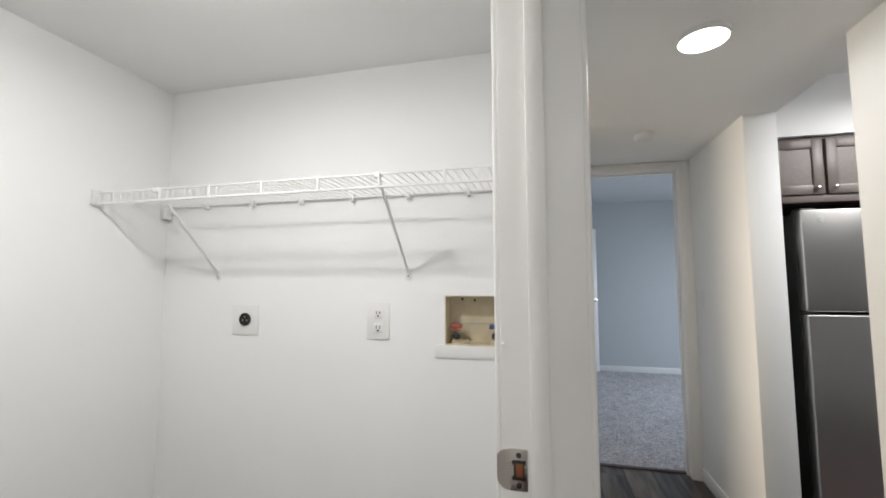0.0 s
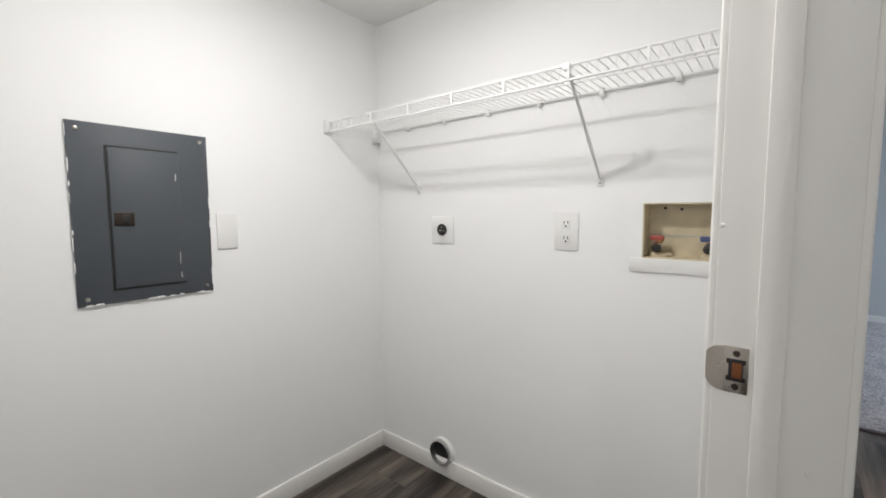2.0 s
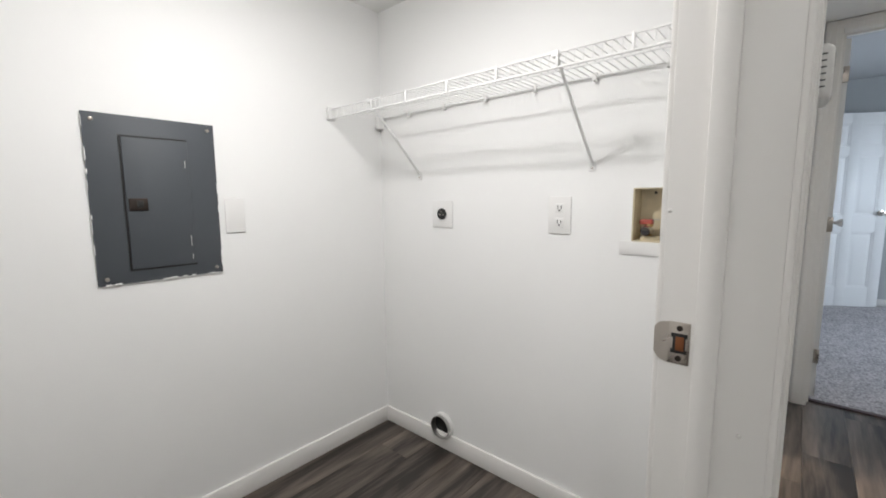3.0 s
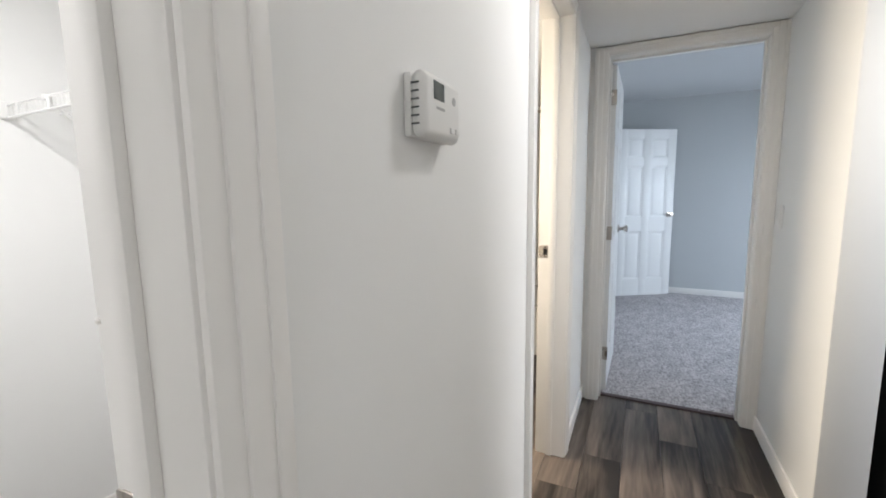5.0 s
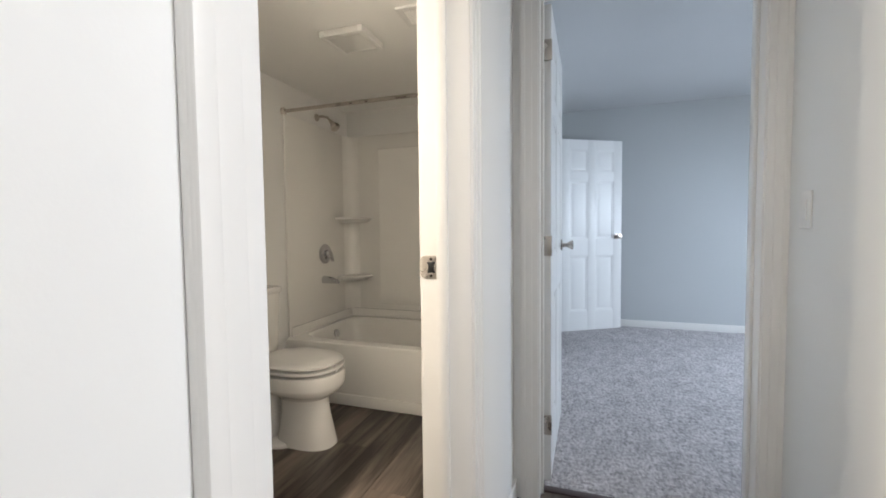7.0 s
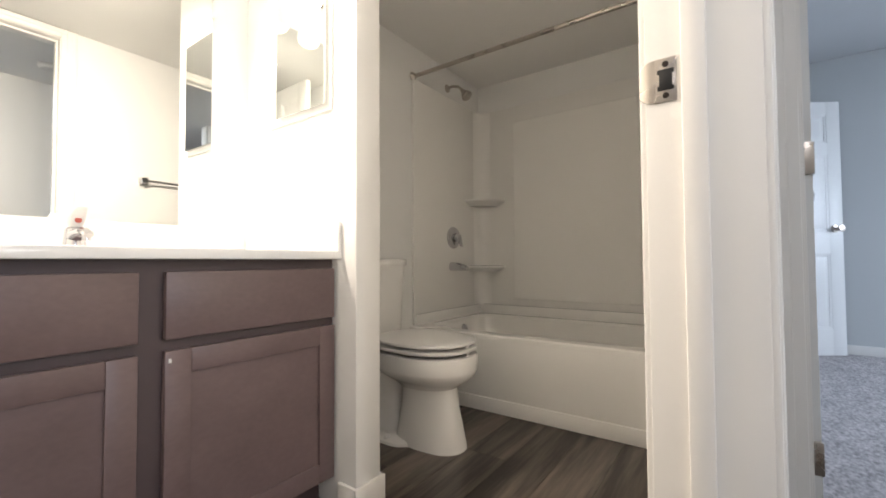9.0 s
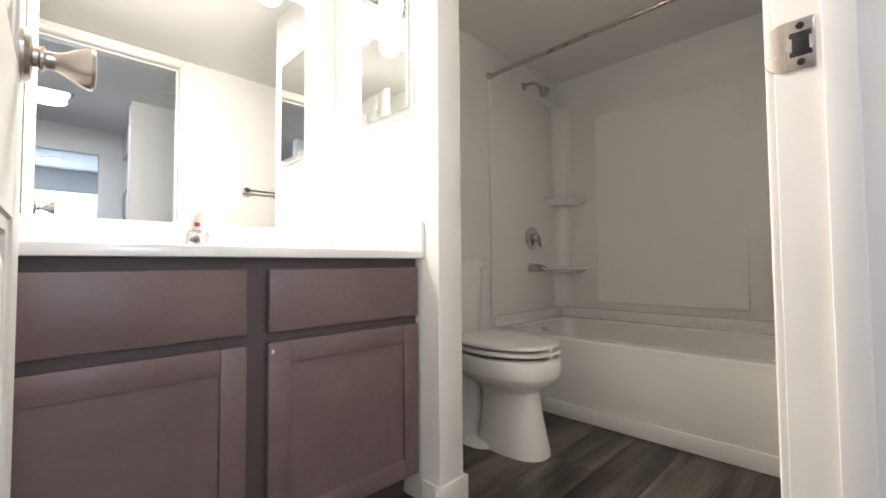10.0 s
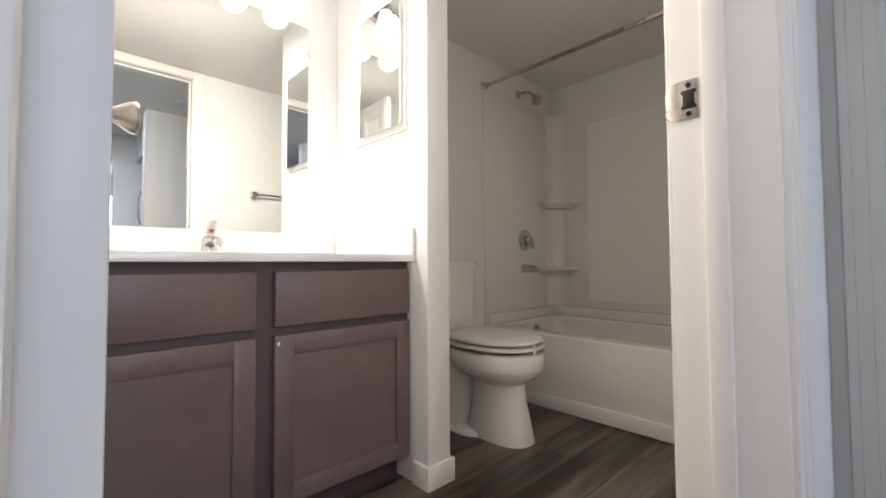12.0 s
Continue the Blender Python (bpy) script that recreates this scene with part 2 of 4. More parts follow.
structure("wall_hall_right", B(HR, 2.475, -0.01, 1.215, 3.44, 2.6, bevel=0.006), HALLPAINT, "pale grey plaster wall end beside the refrigerator", "wall")
structure("wall_hall_entry", B(1.085, -1.6, -0.01, 1.215, 1.74, 2.6, bevel=0.006), HALLPAINT, "pale grey painted plaster wall at the kitchen opening", "wall")
structure("wall_hall_end", B(WR, -1.72, -0.01, 6.3, -1.6, 2.6), HALLPAINT, "pale grey painted plaster wall", "wall")
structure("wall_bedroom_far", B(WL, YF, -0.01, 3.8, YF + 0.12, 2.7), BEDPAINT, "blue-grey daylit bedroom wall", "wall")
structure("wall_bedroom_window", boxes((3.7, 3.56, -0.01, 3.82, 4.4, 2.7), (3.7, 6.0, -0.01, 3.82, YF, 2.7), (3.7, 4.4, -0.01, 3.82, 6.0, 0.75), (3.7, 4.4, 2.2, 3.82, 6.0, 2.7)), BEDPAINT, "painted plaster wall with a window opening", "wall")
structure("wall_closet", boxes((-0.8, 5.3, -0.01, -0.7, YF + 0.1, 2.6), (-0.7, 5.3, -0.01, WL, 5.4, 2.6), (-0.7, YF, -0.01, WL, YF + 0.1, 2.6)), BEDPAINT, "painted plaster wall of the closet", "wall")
structure("wall_kitchen_far", boxes((3.2, -1.6, -0.01, 3.32, 0.9, 2.6), (3.2, 2.435, -0.01, 3.32, 3.44, 2.6), (3.2, 0.9, 2.19, 3.32, 2.435, 2.6)), PAINT, "white plaster wall with a wide opening to the dining room", "wall")
structure("wall_dining", boxes((3.32, 4.0, -0.01, 6.3, 4.12, 2.6), (6.3, -1.6, -0.01, 6.42, 0.6, 2.6), (6.3, 2.66, -0.01, 6.42, 4.12, 2.6), (6.3, 0.6, -0.01, 6.42, 2.66, 0.9), (6.3, 0.6, 2.1, 6.42, 2.66, 2.6)), PAINT, "painted plaster wall round the dining room window", "wall")
structure("ceiling_low", boxes((XW - 0.1, -1.7, ZC, 1.215, YD0 - 0.004, ZC + 0.2), (XW - 0.1, YD0 - 0.004, ZC, WL - 0.002, 5.0, ZC + 0.2)), CEIL, "low off-white textured ceiling", "ceiling")
structure("ceiling_kitchen", B(1.215, -1.7, ZK, 6.4, 4.1, ZK + 0.1), CEIL, "white kitchen ceiling", "ceiling")
structure("ceiling_bedroom", B(-0.8, 3.46, ZB, 3.8, YF + 0.1, ZB + 0.1), BEDCEIL, "bedroom ceiling, its dim daylight put into a blue-grey colour", "ceiling")
structure("wall_kitchen_soffit", B(1.215, 2.66, 2.165, 3.2, 3.44, ZK), PAINT, "white soffit above the kitchen cabinets", "wall")


# carpet: one sheet with a tufted pile
def carpet():
    bm = bmesh.new()
    nx, ny = 130, 260
    x0, x1, y0, y1 = 0.02, 3.72, YD0 + 0.09, YF + 0.02
    rows = []
    for j in range(ny + 1):
        fy = (j / ny) ** 1.3
        row = []
        for i in range(nx + 1):
            fx = (i / nx) ** 1.3
            x, y = x0 + (x1 - x0) * fx, y0 + (y1 - y0) * fy
            pile = 0.006 * noise.noise(V((x * 60, y * 60, 0))) + 0.004 * noise.noise(V((x * 9, y * 9, 3)))
            row.append(bm.verts.new((x, y, 0.006 + pile + random.uniform(-0.0025, 0.0025))))
        rows.append(row)
    for j in range(ny):
        for i in range(nx):
            bm.faces.new((rows[j][i], rows[j][i + 1], rows[j + 1][i + 1], rows[j + 1][i]))
    return bm


structure("carpet", carpet(), CARPET, "grey cut-pile bedroom carpet with trodden marks", "carpet")


# doorway linings and casings
def doorway(axis, at0, at1, lo, hi, names, out0=True, out1=True, stop=None):
    """Lining of a doorway through a wall from at0 to at1, with casings on the faces asked for. axis: the way through."""
    def b(bm, a0, c0, z0, a1, c1, z1, bevel=0.0015):
        if axis == "x":
            box(bm, a0, c0, z0, a1, c1, z1, bevel=bevel)
        else:
            box(bm, c0, a0, z0, c1, a1, z1, bevel=bevel)
    j = bmesh.new()
    b(j, at0 - 0.002, lo - 0.018, 0, at1 + 0.002, lo, HEAD + 0.018)
    b(j, at0 - 0.002, hi, 0, at1 + 0.002, hi + 0.018, HEAD + 0.018)
    b(j, at0 - 0.002, lo, HEAD, at1 + 0.002, hi, HEAD + 0.018)
    ob = structure(names[0], j, TRIM, "off-white painted door jamb with stop", "door frame")
    s0, s1 = stop
    s = bmesh.new()
    b(s, s0, lo, 0, s1, lo + 0.011, HEAD)
    b(s, s0, hi - 0.011, 0, s1, hi, HEAD)
    b(s, s0, lo + 0.011, HEAD - 0.011, s1, hi - 0.011, HEAD)
    part("door_stop", s, TRIM, ob)
    for face, sign, want in ((at0, -1, out0), (at1, 1, out1)):
        if not want:
            continue
        for wa, wb, th in ((0.005, 0.0800, 0.011), (0.030, 0.0794, 0.015), (0.058, 0.0788, 0.018)):
            c = bmesh.new()
            top = min(HEAD + wb, ZC - 0.0008 + (wb - 0.08))
            f0, f1 = (face, face + sign * th) if sign > 0 else (face - th, face)
            b(c, f0, lo - wb, 0, f1, lo - wa, top, 0.003)
            b(c, f0, hi + wa, 0, f1, hi + wb, top, 0.003)
            b(c, f0, lo - wa, HEAD + wa, f1, hi + wa, top, 0.003)
            part("casing", c, TRIM, ob)
    return ob


laundry_frame = doorway("x", WL, WR, LO[0], LO[1], ("door_frame_laundry",), stop=(0.0, 0.03))
bath_frame = doorway("x", WL, WR, BO[0], BO[1], ("door_frame_bathroom",), stop=(0.0, 0.03))
bed_frame = doorway("y", YD0, YD1, BD[0], BD[1], ("door_frame_bedroom",), stop=(3.385, 3.415))


def strike(y, z, frame_ob):
    """Latch plate with a dark bolt hole and two screws, set into a jamb that faces -y."""
    bm = B(-0.036, y - 0.0025, z - 0.032, -0.006, y + 0.001, z + 0.032, bevel=0.0012)
    rings = []
    for k in range(7):
        f = k / 6
        hgt = 0.031 - 0.012 * f ** 3
        x, yy = -0.034 - 0.021 * f, y - 0.0028 + 0.0045 * f * f
        rings.append([(x, yy, z - hgt), (x, yy, z + hgt), (x - 0.0005, yy + 0.0015, z + hgt), (x - 0.0005, yy + 0.0015, z - hgt)])
    loft(bm, rings)
    p = part("strike_plate", bm, NICKEL, frame_ob, "satin nickel strike plate")
    hole = boxes((-0.0285, y - 0.0034, z - 0.0135, -0.0115, y - 0.0004, z + 0.0135), (-0.031, y - 0.0033, z - 0.0155, -0.009, y - 0.0005, z - 0.0085), (-0.031, y - 0.0033, z + 0.0085, -0.009, y - 0.0005, z + 0.0155), bevel=0.001)
    part("bolt_hole", hole, BLACK, p, "dark latch hole")
    if y < 1:
        part("raw_wood", B(-0.0245, y - 0.0040, z - 0.0105, -0.0135, y - 0.0030, z + 0.0105, bevel=0.0004), RUST, p, "bare orange wood in the latch hole")
    for dz in (-0.023, 0.023):
        part("screw", lathe(bmesh.new(), [(0.0045, 0), (0.004, 0.0015), (0.0, 0.002)], pose(-0.02, y - 0.0025, z + dz, 90), 10), BRONZE, p)


strike(LO[1], 1.066, laundry_frame)
for dx, dz in ((-0.043, 1.262), (0.060, 0.95)):
    part("paint_drip", lathe(bmesh.new(), [(0.0035, -0.001), (0.003, 0.002), (0.0, 0.0035)], pose(dx, LO[1], dz, 90), 10), TRIM, laundry_frame)
strike(BO[1], 1.086, bath_frame)


def baseboard(name, *runs):
    bm = bmesh.new()
    for x0, y0, x1, y1 in runs:
        box(bm, x0, y0, 0, x1, y1, 0.088, bevel=0.004)
    return structure(name, bm, TRIM, "white painted baseboard", "baseboard")


T_ = 0.013
baseboard("baseboard_laundry", (XW, YL - T_, WL - 0.07, YL), (XW, -0.48, XW + T_, YL - T_))
baseboard("baseboard_hall_left", (WR, LO[1] + 0.07, WR + T_, BO[0] - 0.07), (WR, BO[1] + 0.07, WR + T_, YD0))
baseboard("baseboard_hall_right", (HR - T_, 2.475 - T_, HR, YD0), (HR, 2.475 - T_, 1.215, 2.475))
baseboard("baseboard_bath", (-1.05, 2.885 - T_, -0.972, 2.885), (-0.972, 2.885 - T_, -0.972 + T_, 2.998 + T_), (XW, 2.998, -0.972, 2.998 + T_), (XW, 3.02, XW + T_, 3.94), (WL - T_, BO[1] + 0.07, WL, 3.94))
baseboard("baseboard_bedroom", (WR, YF - T_, 3.7, YF), (WR, YD1 + 0.02, WR + T_, 5.45))
structure("threshold_strip", B(BD[0], YD0 + 0.075, -0.004, BD[1], YD0 + 0.115, 0.010, bevel=0.004), SHADOWWOOD, "dark transition strip between vinyl and carpet", "threshold")


# ---- doors ----
def knob(parent, m):
    rose = part("rose", lathe(bmesh.new(), [(0.034, 0), (0.034, 0.004), (0.030, 0.009), (0.014, 0.011)], m, 28), NICKEL, parent, "satin nickel rose")
    part("knob", lathe(bmesh.new(), [(0.0125, 0.009), (0.0125, 0.016), (0.016, 0.018), (0.016, 0.021), (0.012, 0.023), (0.0115, 0.032), (0.016, 0.042), (0.023, 0.052), (0.0275, 0.062), (0.0285, 0.068), (0.026, 0.072), (0.017, 0.0735), (0.0, 0.074)], m, 28), NICKEL, rose, "satin nickel tulip knob")


def panel_door(name, m, w, h, label, knob_z):
    """Six-panel moulded door leaf; its hinge edge is at local x=0, its faces at y=0 and y=-0.035."""
    d = thing(name, m, label, "door")
    inv = m
    th = 0.035

    def at(bm):
        bm.transform(inv)
        return bm
    st, mid = 0.108, 0.10
    z0, zs = 0.012, [0.012, 0.235, 0.872, 1.06, 1.72, 1.82, h - 0.11, h]
    bm = bmesh.new()
    box(bm, 0.001, -th + 0.0105, z0 + 0.001, w - 0.001, -0.0105, h - 0.001)
    for x0, x1 in ((0, st), (w - st, w), (w / 2 - mid / 2, w / 2 + mid / 2)):
        box(bm, x0, -th, z0, x1, 0, h, bevel=0.0015)
    for k in (0, 2, 4, 6):
        for x0, x1 in ((st, w / 2 - mid / 2), (w / 2 + mid / 2, w - st)):
            box(bm, x0 - 0.001, -th + 0.0003, zs[k], x1 + 0.001, -0.0003, zs[k + 1])
    leaf = part("leaf", at(bm), DOORW, d)
    for x0, x1 in ((st, w / 2 - mid / 2), (w / 2 + mid / 2, w - st)):
        for k in (1, 3, 5):
            p = bmesh.new()
            za, zb = zs[k], zs[k + 1]
            for face, sign in ((0.0, -1), (-th, 1)):
                steps = ((0.0, 0.0), (0.003, 0.003), (0.016, 0.0045), (0.019, 0.009), (0.027, 0.0098), (0.033, 0.009), (0.052, 0.0032), (0.058, 0.0025))
                rings = [[(x0 + i, face + sign * d_, za + i), (x1 - i, face + sign * d_, za + i), (x1 - i, face + sign * d_, zb - i), (x0 + i, face + sign * d_, zb - i)] for i, d_ in steps]
                loft(p, rings, cap="end")
            part("panel", at(p), DOORW, leaf)
    for face, tilt in ((0.0, -90), (-th, 90)):
        knob(d, inv @ pose(w - 0.065, face, knob_z, tilt))
    for hz in (0.28, h / 2 + 0.02, h - 0.2):
        hb = B(-0.012, -th - 0.004, hz - 0.045, 0.002, 0.002, hz + 0.045, bevel=0.002)
        tube(hb, [(-0.006, 0.004, hz - 0.047), (-0.006, 0.004, hz + 0.047)], 0.006)
        part("hinge", at(hb), NICKEL, d, "satin nickel butt hinge")
    return d


panel_door("bathroom_door", pose(WL + 0.008, BO[0] + 0.036, 0, 0, 0, 178.4) @ Matrix.Diagonal((1, -1, 1, 1)), 0.745, HEAD - 0.006, "white six-panel bathroom door standing open", 1.086)
panel_door("bedroom_door", pose(BD[0] + 0.002, YD1 + 0.012, 0, 0, 0, 89.2), 0.775, HEAD - 0.006, "white six-panel bedroom door standing wide open", 1.086)
panel_door("closet_door", pose(0.125, 6.385, 0, 0, 0, 31.8), 0.775, HEAD - 0.006, "white six-panel closet door standing ajar on carpet", 1.086)


# ---- laundry ----
def breaker_panel():
    x = XW
    t = thing("breaker_panel", pose(x, 0.5, 1.28), "dark grey metal electrical breaker panel set flush in wall", "electrical panel")
    part("cover", B(x, 0.306, 0.996, x + 0.008, 0.698, 1.567, bevel=0.0015), PANEL, t)
    dr = part("door", B(x + 0.008, 0.402, 1.044, x + 0.015, 0.601, 1.496, bevel=0.003), PANEL, t)
    part("door_edge", boxes((x + 0.0075, 0.396, 1.038, x + 0.0105, 0.402, 1.502), (x + 0.0075, 0.402, 1.038, x + 0.0105, 0.607, 1.044), (x + 0.0075, 0.402, 1.496, x + 0.0105, 0.601, 1.502)), BLACK, dr)
    la = part("latch", B(x + 0.013, 0.408, 1.247, x + 0.019, 0.463, 1.290, bevel=0.002), BRONZE, dr, "recessed dark latch")
    part("latch_slider", B(x + 0.018, 0.43, 1.258, x + 0.023, 0.449, 1.281, bevel=0.002), BLACK, la)
    for y, z in ((0.33, 1.545), (0.676, 1.545), (0.33, 1.018), (0.676, 1.018)):
        part("screw", lathe(bmesh.new(), [(0.007, 0), (0.006, 0.003), (0.0, 0.004)], pose(x + 0.008, y, z, 0, 90), 12), NICKEL, t, "steel cover screw")
    rnd = random.Random(9)
    for k in range(26):
        q = rnd.random()
        if k % 2:
            yq, zq, wy, wz = 0.31 + 0.36 * q, 0.994, rnd.uniform(0.01, 0.03), rnd.uniform(0.003, 0.008)
        else:
            yq, zq, wy, wz = rnd.choice((0.3045, 0.695)), 1.0 + 0.52 * q, rnd.uniform(0.002, 0.0045), rnd.uniform(0.015, 0.045)
        part("paint_smear", B(x + 0.001, yq, zq, x + 0.0088, yq + wy, zq + wz, bevel=0.0008), PAINT, t, "white wall paint smeared over the edge")
    for y, z0, z1 in ((0.588, 1.40, 1.425), (0.592, 1.06, 1.08), (0.59, 1.11, 1.15)):
        part("scratch", B(x + 0.0148, y, z0, x + 0.0153, y + 0.0015, z1), PLASTIC, dr)


breaker_panel()


def cover_plate(name, label, x0, y0, z0, x1, y1, z1, category="cover plate"):
    t = thing(name, pose((x0 + x1) / 2, (y0 + y1) / 2, z0), label, category)
    part("plate", B(x0, y0, z0, x1, y1, z1, bevel=0.0025), PLASTIC, t)
    return t


cover_plate("blank_plate", "white blank wall plate beside the breaker panel", XW, 0.722, 1.150, XW + 0.006, 0.800, 1.288)
dry = cover_plate("dryer_outlet", "white plate with round black dryer socket", -1.275, YL - 0.006, 1.142, -1.147, YL, 1.270, "outlet")
soc = part("socket", lathe(bmesh.new(), [(0.027, 0), (0.027, 0.006), (0.024, 0.008), (0.022, 0.003), (0.0, 0.003)], pose(-1.211, YL - 0.006, 1.208, 90), 28), BLACK, dry, "black round four-slot socket")
for a in (90, 200, 340):
    part("slot", lathe(bmesh.new(), [(0.004, 0), (0.004, 0.0025), (0, 0.0026)], pose(-1.211 + 0.011 * math.cos(radians(a)), YL - 0.0092, 1.208 + 0.011 * math.sin(radians(a)), 90), 10), NICKEL, soc)
out = cover_plate("wall_outlet", "white duplex wall outlet above washer space", -0.655, YL - 0.006, 1.142, -0.561, YL, 1.285, "outlet")
for dz in (-0.028, 0.028):
    f = part("receptacle", B(-0.626, YL - 0.0085, 1.2135 + dz - 0.018, -0.590, YL - 0.005, 1.2135 + dz + 0.018, bevel=0.002), PLASTIC, out)
    for dx in (-0.008, 0.006):
        part("slot", B(-0.608 + dx, YL - 0.0092, 1.2135 + dz - 0.002, -0.608 + dx + 0.003, YL - 0.0083, 1.2135 + dz + 0.010), BLACK, f)
    part("ground_hole", B(-0.6105, YL - 0.0092, 1.2135 + dz - 0.012, -0.6045, YL - 0.0083, 1.2135 + dz - 0.006), BLACK, f)


def washer_box():
    t = thing("washer_outlet_box", pose(-0.22, YL, NZ0), "yellowed recessed washer outlet box with two taps", "plumbing box")
    d = 0.085
    part("recess", boxes((NX0, YL + d, NZ0, NX1, YL + d + 0.004, NZ1), (NX0, YL, NZ0, NX0 + 0.004, YL + d, NZ1), (NX1 - 0.004, YL, NZ0, NX1, YL + d, NZ1), (NX0 + 0.004, YL, NZ0, NX1 - 0.004, YL + d, NZ0 + 0.004), (NX0 + 0.004, YL, NZ1 - 0.004, NX1 - 0.004, YL + d, NZ1)), IVORY, t)
    part("flange", B(-0.380, YL - 0.006, 1.083, -0.074, YL, NZ0, bevel=0.0008), PLASTIC, t, "white plastic lower flange")
    part("frame", boxes((-0.356, YL - 0.0012, NZ1, -0.098, YL, NZ1 + 0.014), (-0.356, YL - 0.0012, NZ0, NX0, YL, NZ1), (NX1, YL - 0.0012, NZ0, -0.098, YL, NZ1)), PAINT, t, "painted-over thin rim")
    part("seam", B(NX0 + 0.004, YL + d - 0.0025, NZ0 + 0.072, NX1 - 0.004, YL + d, NZ0 + 0.075), GREYP, t)
    for vx, handle in ((-0.298, RED), (-0.150, BLUE)):
        v = part("tap", lathe(bmesh.new(), [(0.013, 0), (0.013, 0.012), (0.009, 0.016), (0.009, 0.045), (0.012, 0.047), (0.012, 0.057), (0.006, 0.06)], pose(vx, YL + 0.045, NZ0 + 0.006), 14), BRASS, t, "tarnished brass washer tap")
        tube(v.data and (nb := bmesh.new()), [(vx, YL + 0.045, NZ0 + 0.035), (vx, YL + 0.01, NZ0 + 0.040), (vx, YL - 0.002, NZ0 + 0.036)], 0.016)
        part("spout_mouth", lathe(bmesh.new(), [(0.011, 0), (0.010, 0.0015), (0, 0.0016)], pose(vx, YL - 0.002, NZ0 + 0.036, 85), 16), BLACK, v, "dark hose thread mouth")
        part("spout", nb, CHROME, v, "chrome hose spout")
        hb = bmesh.new()
        box(hb, vx - 0.030, YL + 0.030, NZ0 + 0.058, vx + 0.014, YL + 0.052, NZ0 + 0.076, bevel=0.005)
        part("handle", hb, handle, v, "small coloured lever")
        part("collar", lathe(bmesh.new(), [(0.034, 0), (0.034, 0.008), (0.028, 0.014), (0.012, 0.014)], pose(vx + 0.006, YL + 0.045, NZ0 + 0.004), 20), IVORY, t)
    for sx, sz in ((NX0 + 0.05, NZ1 - 0.016), (NX0 + 0.1, NZ1 - 0.02)):
        part("screw", lathe(bmesh.new(), [(0.005, 0), (0.004, 0.003), (0, 0.003)], pose(sx, YL + d, sz, 90), 10), BLACK, t)


washer_box()


def dryer_vent():
    c = pose(-1.215, YL, 0.123, 90)
    t = thing("dryer_vent", pose(-1.215, YL, 0.06), "round galvanised dryer vent pipe stub at baseboard", "vent")
    part("pipe", lathe(bmesh.new(), [(0.058, -0.01), (0.058, 0.035), (0.055, 0.035), (0.055, 0.004), (0.0, 0.003)], c, 32), STEEL, t)
    part("opening", lathe(bmesh.new(), [(0.054, 0.005), (0.0, 0.006)], c, 32), BLACK, t, "dark pipe mouth")
    part("collar", lathe(bmesh.new(), [(0.066, 0.0), (0.066, 0.018), (0.059, 0.020), (0.059, 0.0)], c, 32), PLASTIC, t, "torn white wall collar")


dryer_vent()


def wire_shelf():
    t = thing("wire_shelf", pose(-0.85, 1.38, 1.70), "white vinyl-coated wire shelf on two wall braces", "shelf")
    xa, xb, yf, yb, zt = -1.645, -0.05, 1.236, YL - 0.012, 1.708
    for nm, y, z, r in (("front_rail", yf, zt, 0.0035), ("lower_rail", yf, zt - 0.042, 0.0042), ("back_rail", yb, zt - 0.003, 0.0042), ("middle_rail", (yf + yb) / 2, zt - 0.005, 0.003)):
        part(nm, tube(bmesh.new(), [(xa, y, z), (xb, y, z)], r, 8), WIRE, t)
    proto = None
    x = xa + 0.012
    while x < xb:
        if proto is None:
            proto = part("wire", tube(bmesh.new(), [(x, yb, zt), (x, yf + 0.004, zt), (x, yf, zt - 0.003), (x, yf - 0.001, zt - 0.042)], 0.0017, 5), WIRE, t)
            x_first = x
        else:
            o = new("wire", proto.data)
            o.parent, o.matrix_parent_inverse = t, proto.matrix_parent_inverse
            o.location.x = x - x_first
        x += 0.0268
    x = xa + 0.09
    while x < xb:
        part("lip_clip", B(x - 0.004, yf - 0.006, zt - 0.045, x + 0.004, yf + 0.001, zt + 0.003, bevel=0.001), WIRE, t)
        x += 0.215
    x = xa + 0.22
    while x < xb:
        cl = bmesh.new()
        box(cl, x - 0.008, yb - 0.010, zt - 0.020, x + 0.008, YL, zt + 0.008, bevel=0.003)
        part("wall_clip", cl, PLASTIC, t)
        x += 0.235
    for bx in (-1.358, -0.486):
        br = bmesh.new()
        a, c = V((bx, yf + 0.004, zt - 0.004)), V((bx, YL - 0.008, 1.405))
        tube(br, [a + V((0, -0.008, 0.004)), a, c, c + V((0, 0.006, -0.02))], 0.0055, 8)
        b = part("brace", br, WIRE, t, "white diagonal steel brace")
        foot = B(bx - 0.012, YL - 0.006, 1.375, bx + 0.012, YL, 1.415, bevel=0.002)
        part("brace_foot", foot, WIRE, b)
        part("screw", lathe(bmesh.new(), [(0.0045, 0), (0.004, 0.003), (0, 0.003)], pose(bx, YL - 0.006, 1.388, 90), 10), NICKEL, b)
        part("brace_hook", B(bx - 0.011, yf - 0.008, zt - 0.012, bx + 0.011, yf + 0.012, zt + 0.006, bevel=0.002), WIRE, b)
    eb = bmesh.new()
    box(eb, XW, yf - 0.02, zt - 0.048, XW + 0.016, yf + 0.022, zt + 0.010, bevel=0.003)
    part("end_bracket", eb, PLASTIC, t, "white plastic end bracket")
    part("end_clip", B(XW, yb - 0.03, zt - 0.06, XW + 0.03, yb + 0.008, zt + 0.01, bevel=0.004), PLASTIC, t)


wire_shelf()


